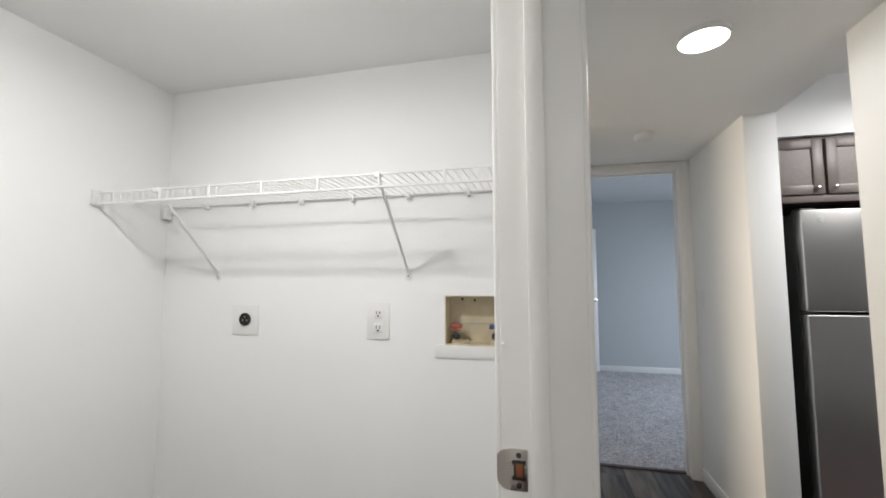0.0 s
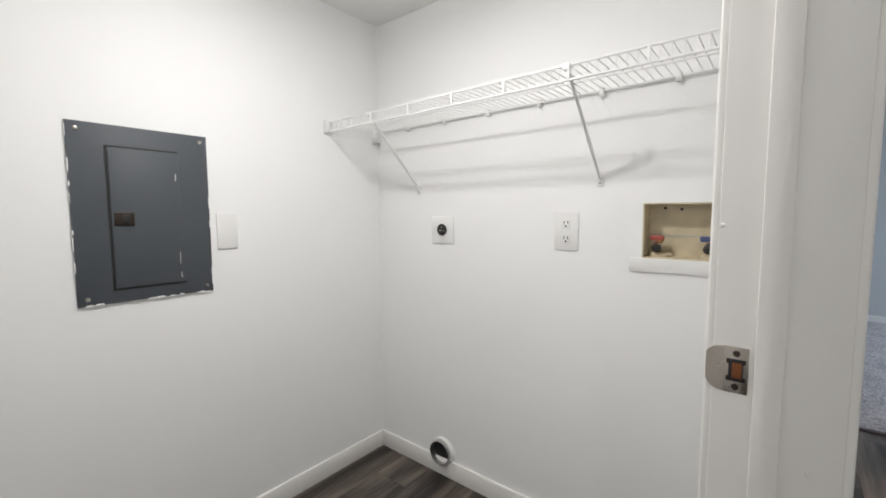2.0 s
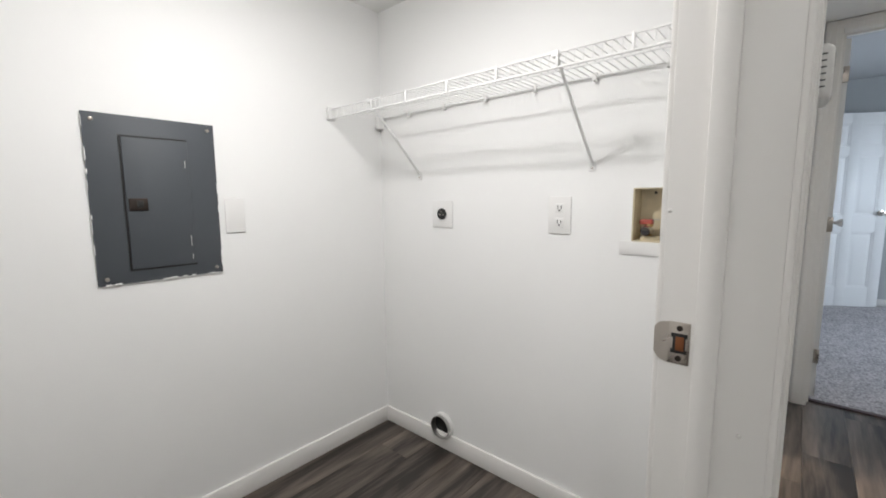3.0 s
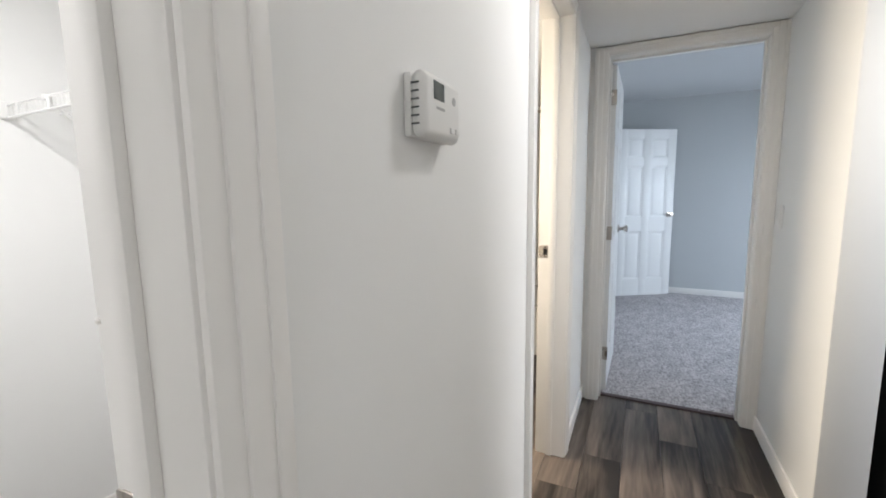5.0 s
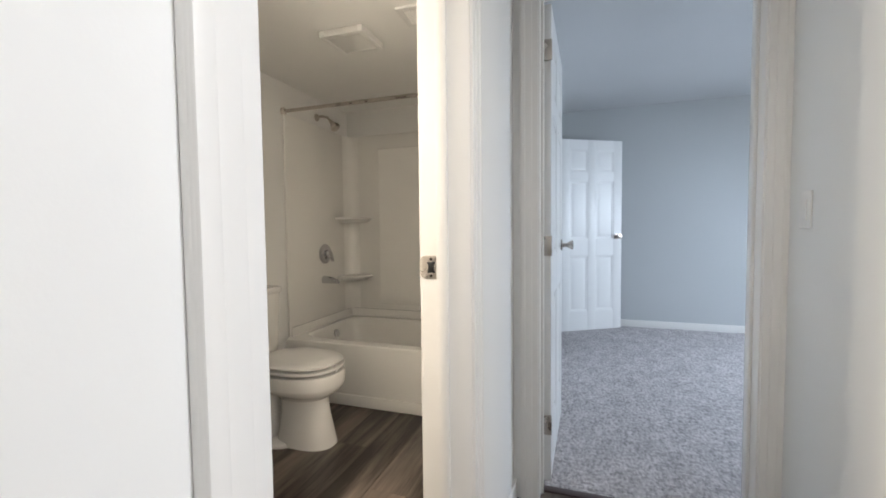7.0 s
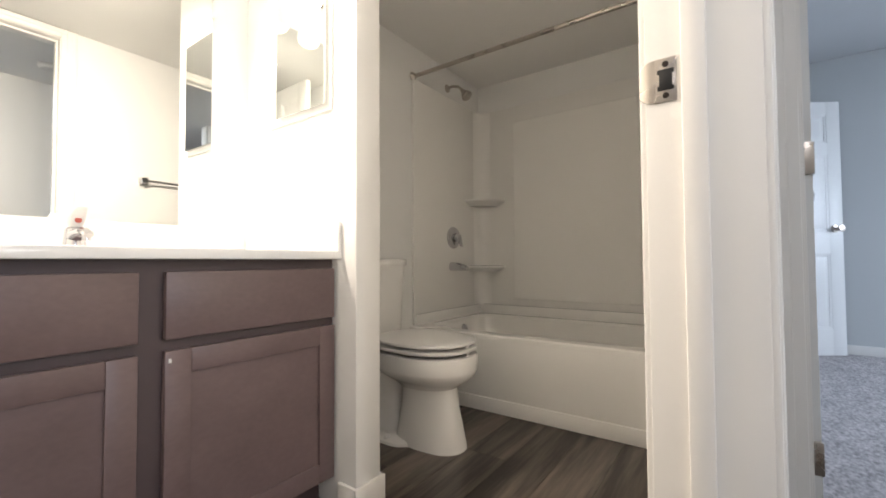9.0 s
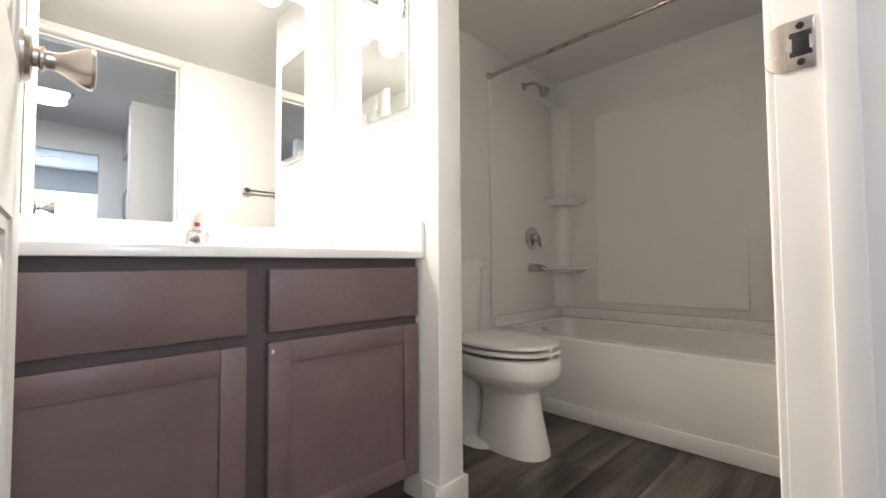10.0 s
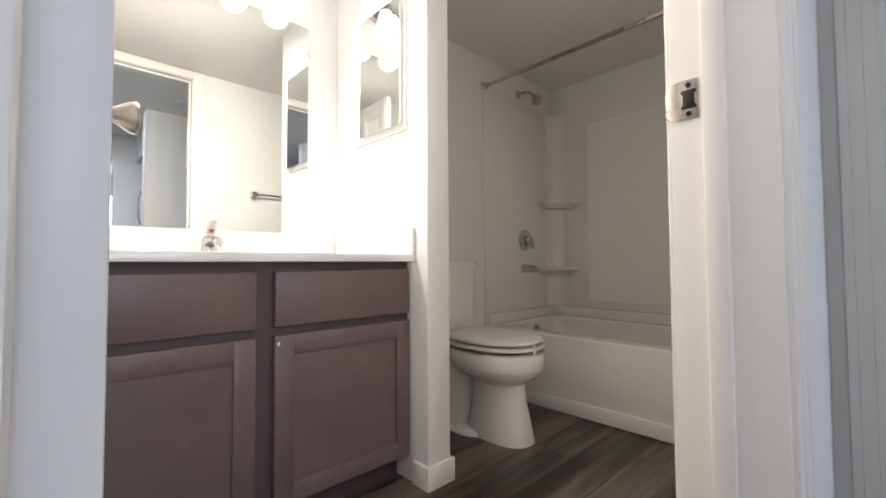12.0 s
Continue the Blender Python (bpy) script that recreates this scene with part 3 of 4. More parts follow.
# ---- hall ----
def disc_light(name, x, y, z, r, label):
    t = thing(name, pose(x, y, z), label, "ceiling light")
    part("rim", lathe(bmesh.new(), [(r, 0), (r, -0.010), (r * 0.95, -0.017), (r * 0.88, -0.017)], pose(x, y, z), 40), PLASTIC, t)
    part("diffuser", lathe(bmesh.new(), [(r * 0.9, -0.008), (r * 0.9, -0.018), (r * 0.7, -0.022), (0, -0.024)], pose(x, y, z), 40), GLOWDISC, t, "lit white diffuser")


disc_light("hall_ceiling_light", 0.598, 1.635, ZC, 0.088, "round white flush LED ceiling light, switched on")
disc_light("laundry_ceiling_light", -0.80, 0.62, ZC, 0.14, "round white flush ceiling light, switched on")
# unseen disc added to go with the hall fill light
disc_light("added_entry_light", 0.57, -0.55, ZC, 0.088, "round white flush LED ceiling light, switched on")

sm = thing("smoke_detector", pose(0.64, 2.69, ZC), "round white smoke detector on hall ceiling", "smoke detector")
part("base", lathe(bmesh.new(), [(0.062, 0), (0.062, -0.010), (0.056, -0.026), (0.045, -0.033), (0, -0.034)], pose(0.63, 2.68, ZC), 32), PLASTIC, sm)
part("vent_ring", lathe(bmesh.new(), [(0.060, -0.012), (0.0605, -0.014), (0.058, -0.018), (0.04, -0.018)], pose(0.63, 2.68, ZC), 32), GREYP, sm)


def thermostat():
    x = WR
    t = thing("thermostat", pose(x, 1.105, 1.45), "white plastic wall thermostat with grey display", "thermostat")
    y0, y1, z0, z1 = 1.045, 1.172, 1.452, 1.546
    part("back_plate", B(x, y0 + 0.002, z0 + 0.003, x + 0.012, y1 - 0.002, z1 - 0.003, bevel=0.003), PLASTIC, t)
    part("case", B(x + 0.010, y0, z0, x + 0.036, y1, z1, bevel=0.014, seg=5), PLASTIC, t)
    part("display", B(x + 0.0345, y0 + 0.026, z1 - 0.038, x + 0.0366, y0 + 0.062, z1 - 0.012, bevel=0.001), LCD, t, "grey liquid crystal display")
    for k in range(6):
        part("side_slot", B(x + 0.014, y0 - 0.0006, z0 + 0.018 + k * 0.011, x + 0.026, y0 + 0.001, z0 + 0.0205 + k * 0.011), LCD, t)
    part("lettering", B(x + 0.0358, y0 + 0.035, z0 + 0.043, x + 0.0364, y0 + 0.062, z0 + 0.047), GREYP, t)
    part("emblem", lathe(bmesh.new(), [(0.007, 0), (0.006, 0.0008), (0, 0.0009)], pose(x + 0.0358, y1 - 0.030, z1 - 0.030, 0, 90), 20), GREYP, t)
    for k in (0, 1):
        part("button", B(x + 0.035, y1 - 0.045 + k * 0.019, z0 + 0.014, x + 0.038, y1 - 0.031 + k * 0.019, z0 + 0.023, bevel=0.001), PLASTIC, t)


thermostat()

sw = thing("light_switch", pose(HR, 3.19, 1.18), "white rocker light switch on hall wall", "light switch")
part("plate", B(HR - 0.006, 3.155, 1.18, HR, 3.228, 1.30, bevel=0.0025), PLASTIC, sw)
part("rocker", B(HR - 0.010, 3.175, 1.207, HR - 0.005, 3.208, 1.273, bevel=0.002), PLASTIC, sw)


# ---- kitchen ----
def refrigerator():
    x0, x1, yf, yb = 1.355, 2.10, 2.60, 3.36
    t = thing("refrigerator", pose(1.72, 2.98, 0), "stainless steel top-freezer refrigerator with black sides", "refrigerator")
    part("cabinet", B(x0 + 0.005, yf + 0.075, 0.05, x1 - 0.005, yb, 1.735, bevel=0.006), BLACK, t, "black cabinet")
    part("plinth", B(x0 + 0.03, yf + 0.06, 0.0, x1 - 0.03, yb - 0.05, 0.05), BLACK, t)
    for nm, z0, z1 in (("freezer_door", 1.205, 1.745), ("fridge_door", 0.06, 1.19)):
        d = part(nm, B(x0, yf, z0, x1, yf + 0.07, z1, bevel=0.012, seg=3), STEEL, t, "brushed stainless steel door")
        hz = (z0 + 0.06, z0 + 0.44) if z0 > 1 else (z1 - 0.55, z1 - 0.06)
        xh = x1 - 0.07
        part("handle", tube(bmesh.new(), [(xh, yf + 0.004, hz[0]), (xh, yf - 0.03, hz[0] + 0.02), (xh, yf - 0.05, hz[0] + 0.08), (xh, yf - 0.055, sum(hz) / 2), (xh, yf - 0.05, hz[1] - 0.08), (xh, yf - 0.03, hz[1] - 0.02), (xh, yf + 0.004, hz[1])], 0.011), STEEL, d, "curved steel bar handle")
    part("hinge", B(x0 - 0.006, yf + 0.01, 1.188, x0 + 0.05, yf + 0.05, 1.207, bevel=0.003), BLACK, t)
    part("top_hinge", B(x0 + 0.01, yf + 0.02, 1.735, x0 + 0.08, yf + 0.11, 1.755, bevel=0.004), BLACK, t)
    part("emblem", lathe(bmesh.new(), [(0.016, 0), (0.015, 0.0015), (0, 0.002)], pose(x0 + 0.09, yf, 1.69, 90), 20), GREYP, t)


refrigerator()


def shaker(name, parent, m, w, h, th=0.019, rail=0.057, mat=None, label=""):
    """Flat-panel cabinet door; local x across, z up, front at y=0 facing -y."""
    p = bmesh.new()
    box(p, rail - 0.004, 0.009, rail - 0.004, w - rail + 0.004, th - 0.003, h - rail + 0.004)
    p.transform(m)
    d = part(name, p, mat, parent, label)
    for nm, c in (("stile", (0, 0, 0, rail, th, h)), ("stile", (w - rail, 0, 0, w, th, h)), ("rail", (rail, 0.0006, 0, w - rail, th, rail)), ("rail", (rail, 0.0006, h - rail, w - rail, th, h))):
        q = B(*c, bevel=0.0018)
        q.transform(m)
        part(nm, q, mat, d)
    return d


def upper_cabinet():
    t = thing("kitchen_wall_cabinet", pose(1.77, 3.05, 1.82), "grey-brown wall cabinet above the refrigerator", "cabinet")
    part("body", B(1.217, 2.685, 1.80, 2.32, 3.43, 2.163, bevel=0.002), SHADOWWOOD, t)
    part("bottom_rail", B(1.217, 2.678, 1.795, 2.32, 2.690, 1.835, bevel=0.002), KITWOOD, t)
    for x0, kx in ((1.262, 1.475), (1.528, 1.555)):
        d = shaker("door", t, pose(x0, 2.664, 1.838), 0.25, 0.305, rail=0.05, mat=KITWOOD)
        part("knob", lathe(bmesh.new(), [(0.006, 0), (0.005, 0.010), (0.012, 0.016), (0.012, 0.022), (0.0, 0.026)], pose(kx, 2.664, 1.868, 90), 14), CHROME, d, "chrome knob")
    shaker("door", t, pose(1.80, 2.664, 1.838), 0.25, 0.305, rail=0.05, mat=KITWOOD)
    shaker("door", t, pose(2.055, 2.664, 1.838), 0.25, 0.305, rail=0.05, mat=KITWOOD)


upper_cabinet()

kl = thing("kitchen_ceiling_light", pose(1.95, 1.95, ZK), "lit frosted dome ceiling light with bronze rim", "ceiling light")
part("pan", lathe(bmesh.new(), [(0.17, 0), (0.17, -0.02), (0.19, -0.035), (0.185, -0.045), (0.16, -0.045)], pose(1.95, 1.95, ZK), 36), BRONZE, kl, "dark bronze rim")
part("dome", lathe(bmesh.new(), [(0.165, -0.04), (0.155, -0.07), (0.12, -0.10), (0.06, -0.118), (0, -0.122)], pose(1.95, 1.95, ZK), 36), GLOWDISC, kl, "lit frosted glass dome")
part("finial", lathe(bmesh.new(), [(0.012, -0.118), (0.014, -0.13), (0.008, -0.14), (0, -0.143)], pose(1.95, 1.95, ZK), 14), BRONZE, kl)
for lx, ly in ((4.4, 1.95), (5.4, 2.05)):
    disc_light("dining_ceiling_light", lx, ly, ZK, 0.12, "round white flush dining room light, switched on")


def window(name, axis_x, y0, y1, z0, z1, rails):
    t = tagged(new(name), "white framed window with bright daylight", "window", kind="structure")
    bm = boxes((axis_x + 0.02, y0, z0, axis_x + 0.07, y0 + 0.05, z1), (axis_x + 0.02, y1 - 0.05, z0, axis_x + 0.07, y1, z1), (axis_x + 0.02, y0 + 0.05, z0, axis_x + 0.07, y1 - 0.05, z0 + 0.05), (axis_x + 0.02, y0 + 0.05, z1 - 0.05, axis_x + 0.07, y1 - 0.05, z1), bevel=0.003)
    for r in rails:
        box(bm, axis_x + 0.025, r - 0.02, z0 + 0.05, axis_x + 0.065, r + 0.02, z1 - 0.05, bevel=0.003)
    part("window_frame", bm, TRIM, t)
    part("window_sill", B(axis_x - 0.03, y0 - 0.03, z0 - 0.025, axis_x + 0.02, y1 + 0.03, z0, bevel=0.004), TRIM, t)
    part("pane", B(axis_x + 0.075, y0, z0, axis_x + 0.08, y1, z1), SKYPANE, t, "bright daylight beyond the pane")


window("window_1", 6.3, 0.6, 2.66, 0.9, 2.1, (1.25, 1.98))
window("window_2", 3.7, 4.4, 6.0, 0.75, 2.2, (5.2,))


# ---- bathroom ----
def vanity():
    y0, y1, xf = 1.676, 2.880, -1.065
    t = thing("vanity_cabinet", pose(-1.35, 2.27, 0), "dark stained wooden bathroom vanity with two doors and drawers", "cabinet")
    # frame and toe kick take the wood with shade in its colour
    part("body", boxes((XW + 0.005, y0, 0.10, xf - 0.021, y1, 0.836)), SHADOWWOOD, t, "face frame, darkened for the shade behind the fronts")
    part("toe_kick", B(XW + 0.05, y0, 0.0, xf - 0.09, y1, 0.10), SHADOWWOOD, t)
    for a, b in ((1.715, 2.306), (2.361, 2.874)):
        part("drawer_front", B(xf - 0.02, a, 0.640, xf, b, 0.806, bevel=0.004), DARKWOOD, t, "plain slab drawer front")
        shaker("door", t, pose(xf, a, 0.105, 0, 0, 90), b - a, 0.508, th=0.02, rail=0.06, mat=DARKWOOD, label="flat-panel door")
    part("door_bumper", B(xf - 0.001, 2.368, 0.585, xf + 0.002, 2.374, 0.595), PLASTIC, t)


vanity()


def vanity_top():
    t = thing("bathroom_countertop", pose(-1.35, 2.27, 0.838), "white cultured marble vanity top with backsplash and basin", "countertop")
    x0, x1, y0, y1 = XW + 0.002, -1.043, 1.674, 2.884
    cx, cy, rx, ry = -1.33, 2.29, 0.17, 0.23
    bm = bmesh.new()
    n = 48
    z = 0.862
    outer = []
    for i in range(n):
        a = 2 * math.pi * i / n
        c, s = math.cos(a), math.sin(a)
        k = min(((x1 if c > 0 else x0) - cx) / c if abs(c) > 1e-6 else 1e9, ((y1 if s > 0 else y0) - cy) / s if abs(s) > 1e-6 else 1e9)
        outer.append((cx + k * c, cy + k * s))
    rings = [[(x, y, z - 0.022) for x, y in outer], [(x, y, z) for x, y in outer]]
    for k, dz in ((1.06, 0), (1.0, -0.006), (0.92, -0.05), (0.7, -0.10), (0.3, -0.125), (0.05, -0.128)):
        rings.append([(cx + k * rx * math.cos(2 * math.pi * i / n), cy + k * ry * math.sin(2 * math.pi * i / n), z + dz) for i in range(n)])
    loft(bm, rings, cap=False)
    part("top", bm, COUNTER, t)
    part("front_edge", B(x1 - 0.012, y0, z - 0.026, x1 + 0.002, y1, z + 0.002, bevel=0.004), COUNTER, t)
    part("backsplash", B(x0, y0, z, x0 + 0.018, y1, 0.966, bevel=0.003), COUNTER, t)
    part("side_splash", B(x0 + 0.018, y1 - 0.016, z, x1 + 0.002, y1, 0.966, bevel=0.003), COUNTER, t)
    part("drain", lathe(bmesh.new(), [(0.022, 0), (0.02, 0.003), (0, 0.002)], pose(cx, cy, z - 0.128), 18), CHROME, t)


vanity_top()


def oval(cx, cy, z, rx, ry, n=36, p=2.3, back=None):
    out_ = []
    for i in range(n):
        a = 2 * math.pi * i / n
        c, s = math.cos(a), math.sin(a)
        x = cx + rx * math.copysign(abs(c) ** (2 / p), c)
        if back is not None:
            x = max(x, back)
        out_.append((x, cy + ry * math.copysign(abs(s) ** (2 / p), s), z))
    return out_


def faucet():
    x, y, z = -1.545, 2.30, 0.862
    t = thing("faucet", pose(x, y, z), "chrome single-lever basin faucet with clear knob", "faucet")
    part("base_plate", loft(bmesh.new(), [oval(x, y, z, 0.030, 0.078, p=3), oval(x, y, z + 0.008, 0.029, 0.076, p=3), oval(x, y, z + 0.016, 0.023, 0.055, p=2.6)]), CHROME, t)
    part("body", lathe(bmesh.new(), [(0.028, 0.008), (0.027, 0.03), (0.025, 0.055), (0.024, 0.066), (0.018, 0.073), (0.0, 0.074)], pose(x, y, z), 24), CHROME, t)
    sp_ = bmesh.new()
    loft(sp_, [[(x + dx, y + hw * math.cos(a), z + dz + hh * math.sin(a)) for a in [2 * math.pi * k / 16 for k in range(16)]] for dx, dz, hw, hh in ((0.0, 0.042, 0.024, 0.020), (0.04, 0.052, 0.022, 0.016), (0.09, 0.056, 0.019, 0.012), (0.118, 0.050, 0.016, 0.010), (0.128, 0.042, 0.011, 0.007))])
    spout = part("spout", sp_, CHROME, t)
    part("aerator", lathe(bmesh.new(), [(0.011, 0.028), (0.011, 0.044), (0.009, 0.046)], pose(x + 0.112, y, z), 16), CHROME, spout)
    lv = part("lever", loft(bmesh.new(), [oval(x, y, z + 0.070, 0.014, 0.014, 16, 2.6), oval(x + 0.003, y, z + 0.084, 0.020, 0.021, 16, 3), oval(x + 0.012, y, z + 0.104, 0.024, 0.024, 16, 3), oval(x + 0.026, y + 0.003, z + 0.120, 0.024, 0.020, 16, 3), oval(x + 0.040, y + 0.005, z + 0.130, 0.016, 0.014, 16, 3)]), PLASTIC, t, "pale clear acrylic lever knob")
    part("marker", lathe(bmesh.new(), [(0.009, 0), (0.008, 0.002), (0, 0.002)], pose(x + 0.031, y, z + 0.092, 0, 80), 12), RED, lv)


faucet()

mi = thing("wall_mirror", pose(XW, 2.2, 0.97), "large frameless wall mirror above the vanity", "mirror")
part("glass", B(XW + 0.001, 1.70, 0.968, XW + 0.007, 2.733, 1.94), MIRROR, mi)
for cy_, cz_ in ((2.733, 1.82), (2.733, 1.1)):
    part("clip", B(XW, cy_ - 0.008, cz_ - 0.010, XW + 0.012, cy_ + 0.008, cz_ + 0.010, bevel=0.002), PLASTIC, mi, "clear plastic mirror clip")


def medicine_cabinet():
    y = 2.885
    t = thing("medicine_cabinet", pose(-1.26, y, 1.38), "mirrored medicine cabinet on white partition", "medicine cabinet")
    part("body", B(-1.47, y - 0.010, 1.362, -1.09, y, 1.925, bevel=0.002), PAINT, t)
    part("mirror_door", B(-1.395, y - 0.026, 1.383, -1.108, y - 0.011, 1.905), MIRROR, t)
    for z in (1.60,):
        part("clip", B(-1.403, y - 0.030, z - 0.01, -1.388, y - 0.009, z + 0.01, bevel=0.002), PLASTIC, t)


medicine_cabinet()


def vanity_light():
    t = thing("vanity_light", pose(XW, 2.34, 2.17), "nickel vanity light bar with four lit glass shades", "wall light")
    part("bar", B(XW, 1.96, 2.125, XW + 0.035, 2.72, 2.215, bevel=0.008), NICKEL, t)
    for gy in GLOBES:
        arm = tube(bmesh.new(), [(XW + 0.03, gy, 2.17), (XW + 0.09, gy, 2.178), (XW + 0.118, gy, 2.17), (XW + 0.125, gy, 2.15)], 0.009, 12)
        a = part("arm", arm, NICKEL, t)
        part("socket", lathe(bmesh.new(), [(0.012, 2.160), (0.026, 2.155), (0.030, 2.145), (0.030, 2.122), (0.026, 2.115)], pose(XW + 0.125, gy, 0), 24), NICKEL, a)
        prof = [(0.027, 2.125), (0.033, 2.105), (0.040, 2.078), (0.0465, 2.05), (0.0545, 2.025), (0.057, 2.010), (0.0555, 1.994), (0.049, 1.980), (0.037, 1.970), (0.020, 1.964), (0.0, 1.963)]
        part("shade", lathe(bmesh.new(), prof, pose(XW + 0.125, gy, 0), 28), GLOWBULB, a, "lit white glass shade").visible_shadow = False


vanity_light()


def toilet():
    cy = 3.465
    t = thing("toilet", pose(-1.25, cy, 0), "white porcelain two-piece toilet with closed lid", "toilet")
    part("pedestal", loft(bmesh.new(), [oval(-1.105, cy, 0, 0.178, 0.104, p=2.5), oval(-1.105, cy, 0.02, 0.176, 0.102, p=2.5), oval(-1.107, cy, 0.10, 0.163, 0.090, p=2.4), oval(-1.11, cy, 0.18, 0.150, 0.080, p=2.3), oval(-1.115, cy, 0.285, 0.142, 0.076, p=2.3)]), CERAMIC, t)
    part("bowl", loft(bmesh.new(), [oval(-1.13, cy, 0.245, 0.138, 0.072), oval(-1.13, cy, 0.266, 0.160, 0.088), oval(-1.13, cy, 0.292, 0.203, 0.128), oval(-1.13, cy, 0.318, 0.233, 0.167), oval(-1.13, cy, 0.338, 0.243, 0.182), oval(-1.13, cy, 0.348, 0.246, 0.186), oval(-1.13, cy, 0.402, 0.247, 0.188), oval(-1.13, cy, 0.413, 0.243, 0.185), oval(-1.13, cy, 0.417, 0.232, 0.175), oval(-1.13, cy, 0.415, 0.190, 0.134), oval(-1.13, cy, 0.390, 0.180, 0.124), oval(-1.13, cy, 0.30, 0.135, 0.09), oval(-1.13, cy, 0.26, 0.07, 0.05)]), CERAMIC, t)
    part("deck", B(-1.62, cy - 0.11, 0.30, -1.28, cy + 0.11, 0.42, bevel=0.025, seg=4), CERAMIC, t)
    part("trapway", loft(bmesh.new(), [oval(-1.42, cy, 0.0, 0.15, 0.085, p=3), oval(-1.42, cy, 0.12, 0.145, 0.08, p=3), oval(-1.42, cy, 0.30, 0.16, 0.09, p=3)]), CERAMIC, t)
    seat_rings = [oval(-1.135, cy, z, a, b) for z, a, b in ((0.431, 0.238, 0.185), (0.434, 0.247, 0.193), (0.445, 0.247, 0.193), (0.448, 0.238, 0.186), (0.447, 0.165, 0.112), (0.432, 0.160, 0.108), (0.431, 0.238, 0.185))]
    s = part("seat", loft(bmesh.new(), seat_rings, cap=False), PLASTIC, t, "white plastic seat ring")
    part("lid", loft(bmesh.new(), [oval(-1.137, cy, 0.459, 0.236, 0.184), oval(-1.137, cy, 0.463, 0.243, 0.190), oval(-1.137, cy, 0.473, 0.242, 0.188), oval(-1.137, cy, 0.480, 0.226, 0.174), oval(-1.137, cy, 0.484, 0.15, 0.11)]), PLASTIC, t, "white closed lid")
    part("bumper", boxes((-0.925, cy - 0.010, 0.416, -0.900, cy + 0.010, 0.461)), PLASTIC, s)
    for dy in (-0.07, 0.07):
        part("seat_hinge", B(-1.39, cy + dy - 0.02, 0.42, -1.35, cy + dy + 0.02, 0.465, bevel=0.006), PLASTIC, s)
    tank = bmesh.new()
    loft(tank, [oval(-1.54, cy, 0.42, 0.088, 0.205, p=7), oval(-1.54, cy, 0.46, 0.093, 0.215, p=7), oval(-1.54, cy, 0.805, 0.100, 0.235, p=7)])
    k = part("tank", tank, CERAMIC, t)
    part("tank_lid", loft(bmesh.new(), [oval(-1.54, cy, 0.803, 0.104, 0.243, p=7), oval(-1.54, cy, 0.810, 0.109, 0.248, p=7), oval(-1.54, cy, 0.832, 0.109, 0.248, p=7), oval(-1.54, cy, 0.842, 0.10, 0.238, p=7)]), CERAMIC, k)
    part("flush_lever", tube(bmesh.new(), [(-1.44, cy - 0.16, 0.76), (-1.425, cy - 0.16, 0.76), (-1.42, cy - 0.09, 0.755)], 0.008), CHROME, k, "chrome flush lever")
    for dy in (-0.118, 0.118):
        part("bolt_cap", lathe(bmesh.new(), [(0.016, 0), (0.016, 0.012), (0.010, 0.022), (0, 0.024)], pose(-1.27, cy + dy * 0.98, 0.012), 14), PLASTIC, t)
    part("foot_flange", loft(bmesh.new(), [oval(-1.27, cy, 0, 0.13, 0.14, p=3), oval(-1.27, cy, 0.012, 0.128, 0.138, p=3), oval(-1.27, cy, 0.022, 0.115, 0.125, p=3)]), CERAMIC, t)


toilet()


def bathtub():
    x0, x1, y0, y1, h = XW + 0.003, WL - 0.003, 3.95, YB1 - 0.003, 0.42
    t = thing("bathtub", pose((x0 + x1) / 2, (y0 + y1) / 2, 0), "white acrylic alcove bathtub with plain apron", "bathtub")
    bm = bmesh.new()
    cx, cy = (x0 + x1) / 2, (y0 + y1) / 2 + 0.01
    hx, hy = (x1 - x0) / 2, (y1 - y0) / 2
    n = 64

    def sq(ax, ay, z, p, ox=0.0, oy=0.0):
        r = []
        for i in range(n):
            a = 2 * math.pi * (i + 0.5) / n
            c, s = math.cos(a), math.sin(a)
            r.append((cx + ox + ax * math.copysign(abs(c) ** (2 / p), c), cy - 0.01 + oy + ay * math.copysign(abs(s) ** (2 / p), s), z))
        return r
    loft(bm, [sq(hx, hy, h - 0.03, 60), sq(hx, hy - 0.002, h - 0.008, 50), sq(hx - 0.008, hy - 0.010, h, 40), sq(hx - 0.07, hy - 0.085, h, 9), sq(hx - 0.085, hy - 0.10, h - 0.015, 8), sq(hx - 0.11, hy - 0.12, h - 0.15, 7), sq(hx - 0.17, hy - 0.16, 0.10, 5), sq(hx - 0.3, hy - 0.25, 0.075, 4)], cap=False)
    bm.faces.ensure_lookup_table()
    part("basin", bm, ACRYL, t)
    part("bottom", B(x0 + 0.15, y0 + 0.15, 0.06, x1 - 0.15, y1 - 0.15, 0.074), ACRYL, t)
    ap = B(x0, y0 + 0.002, 0.0, x1, y0 + 0.05, h - 0.012, bevel=0.006)
    part("apron", ap, ACRYL, t, "smooth white apron")
    part("apron_base", B(x0, y0 - 0.010, 0.0, x1, y0 + 0.004, 0.078, bevel=0.006), ACRYL, t)
    part("overflow", lathe(bmesh.new(), [(0.034, 0), (0.033, 0.006), (0.026, 0.012), (0, 0.014)], pose(XW + 0.105, 4.45, 0.345, 0, 80), 24), CHROME, t, "chrome overflow plate")


bathtub()


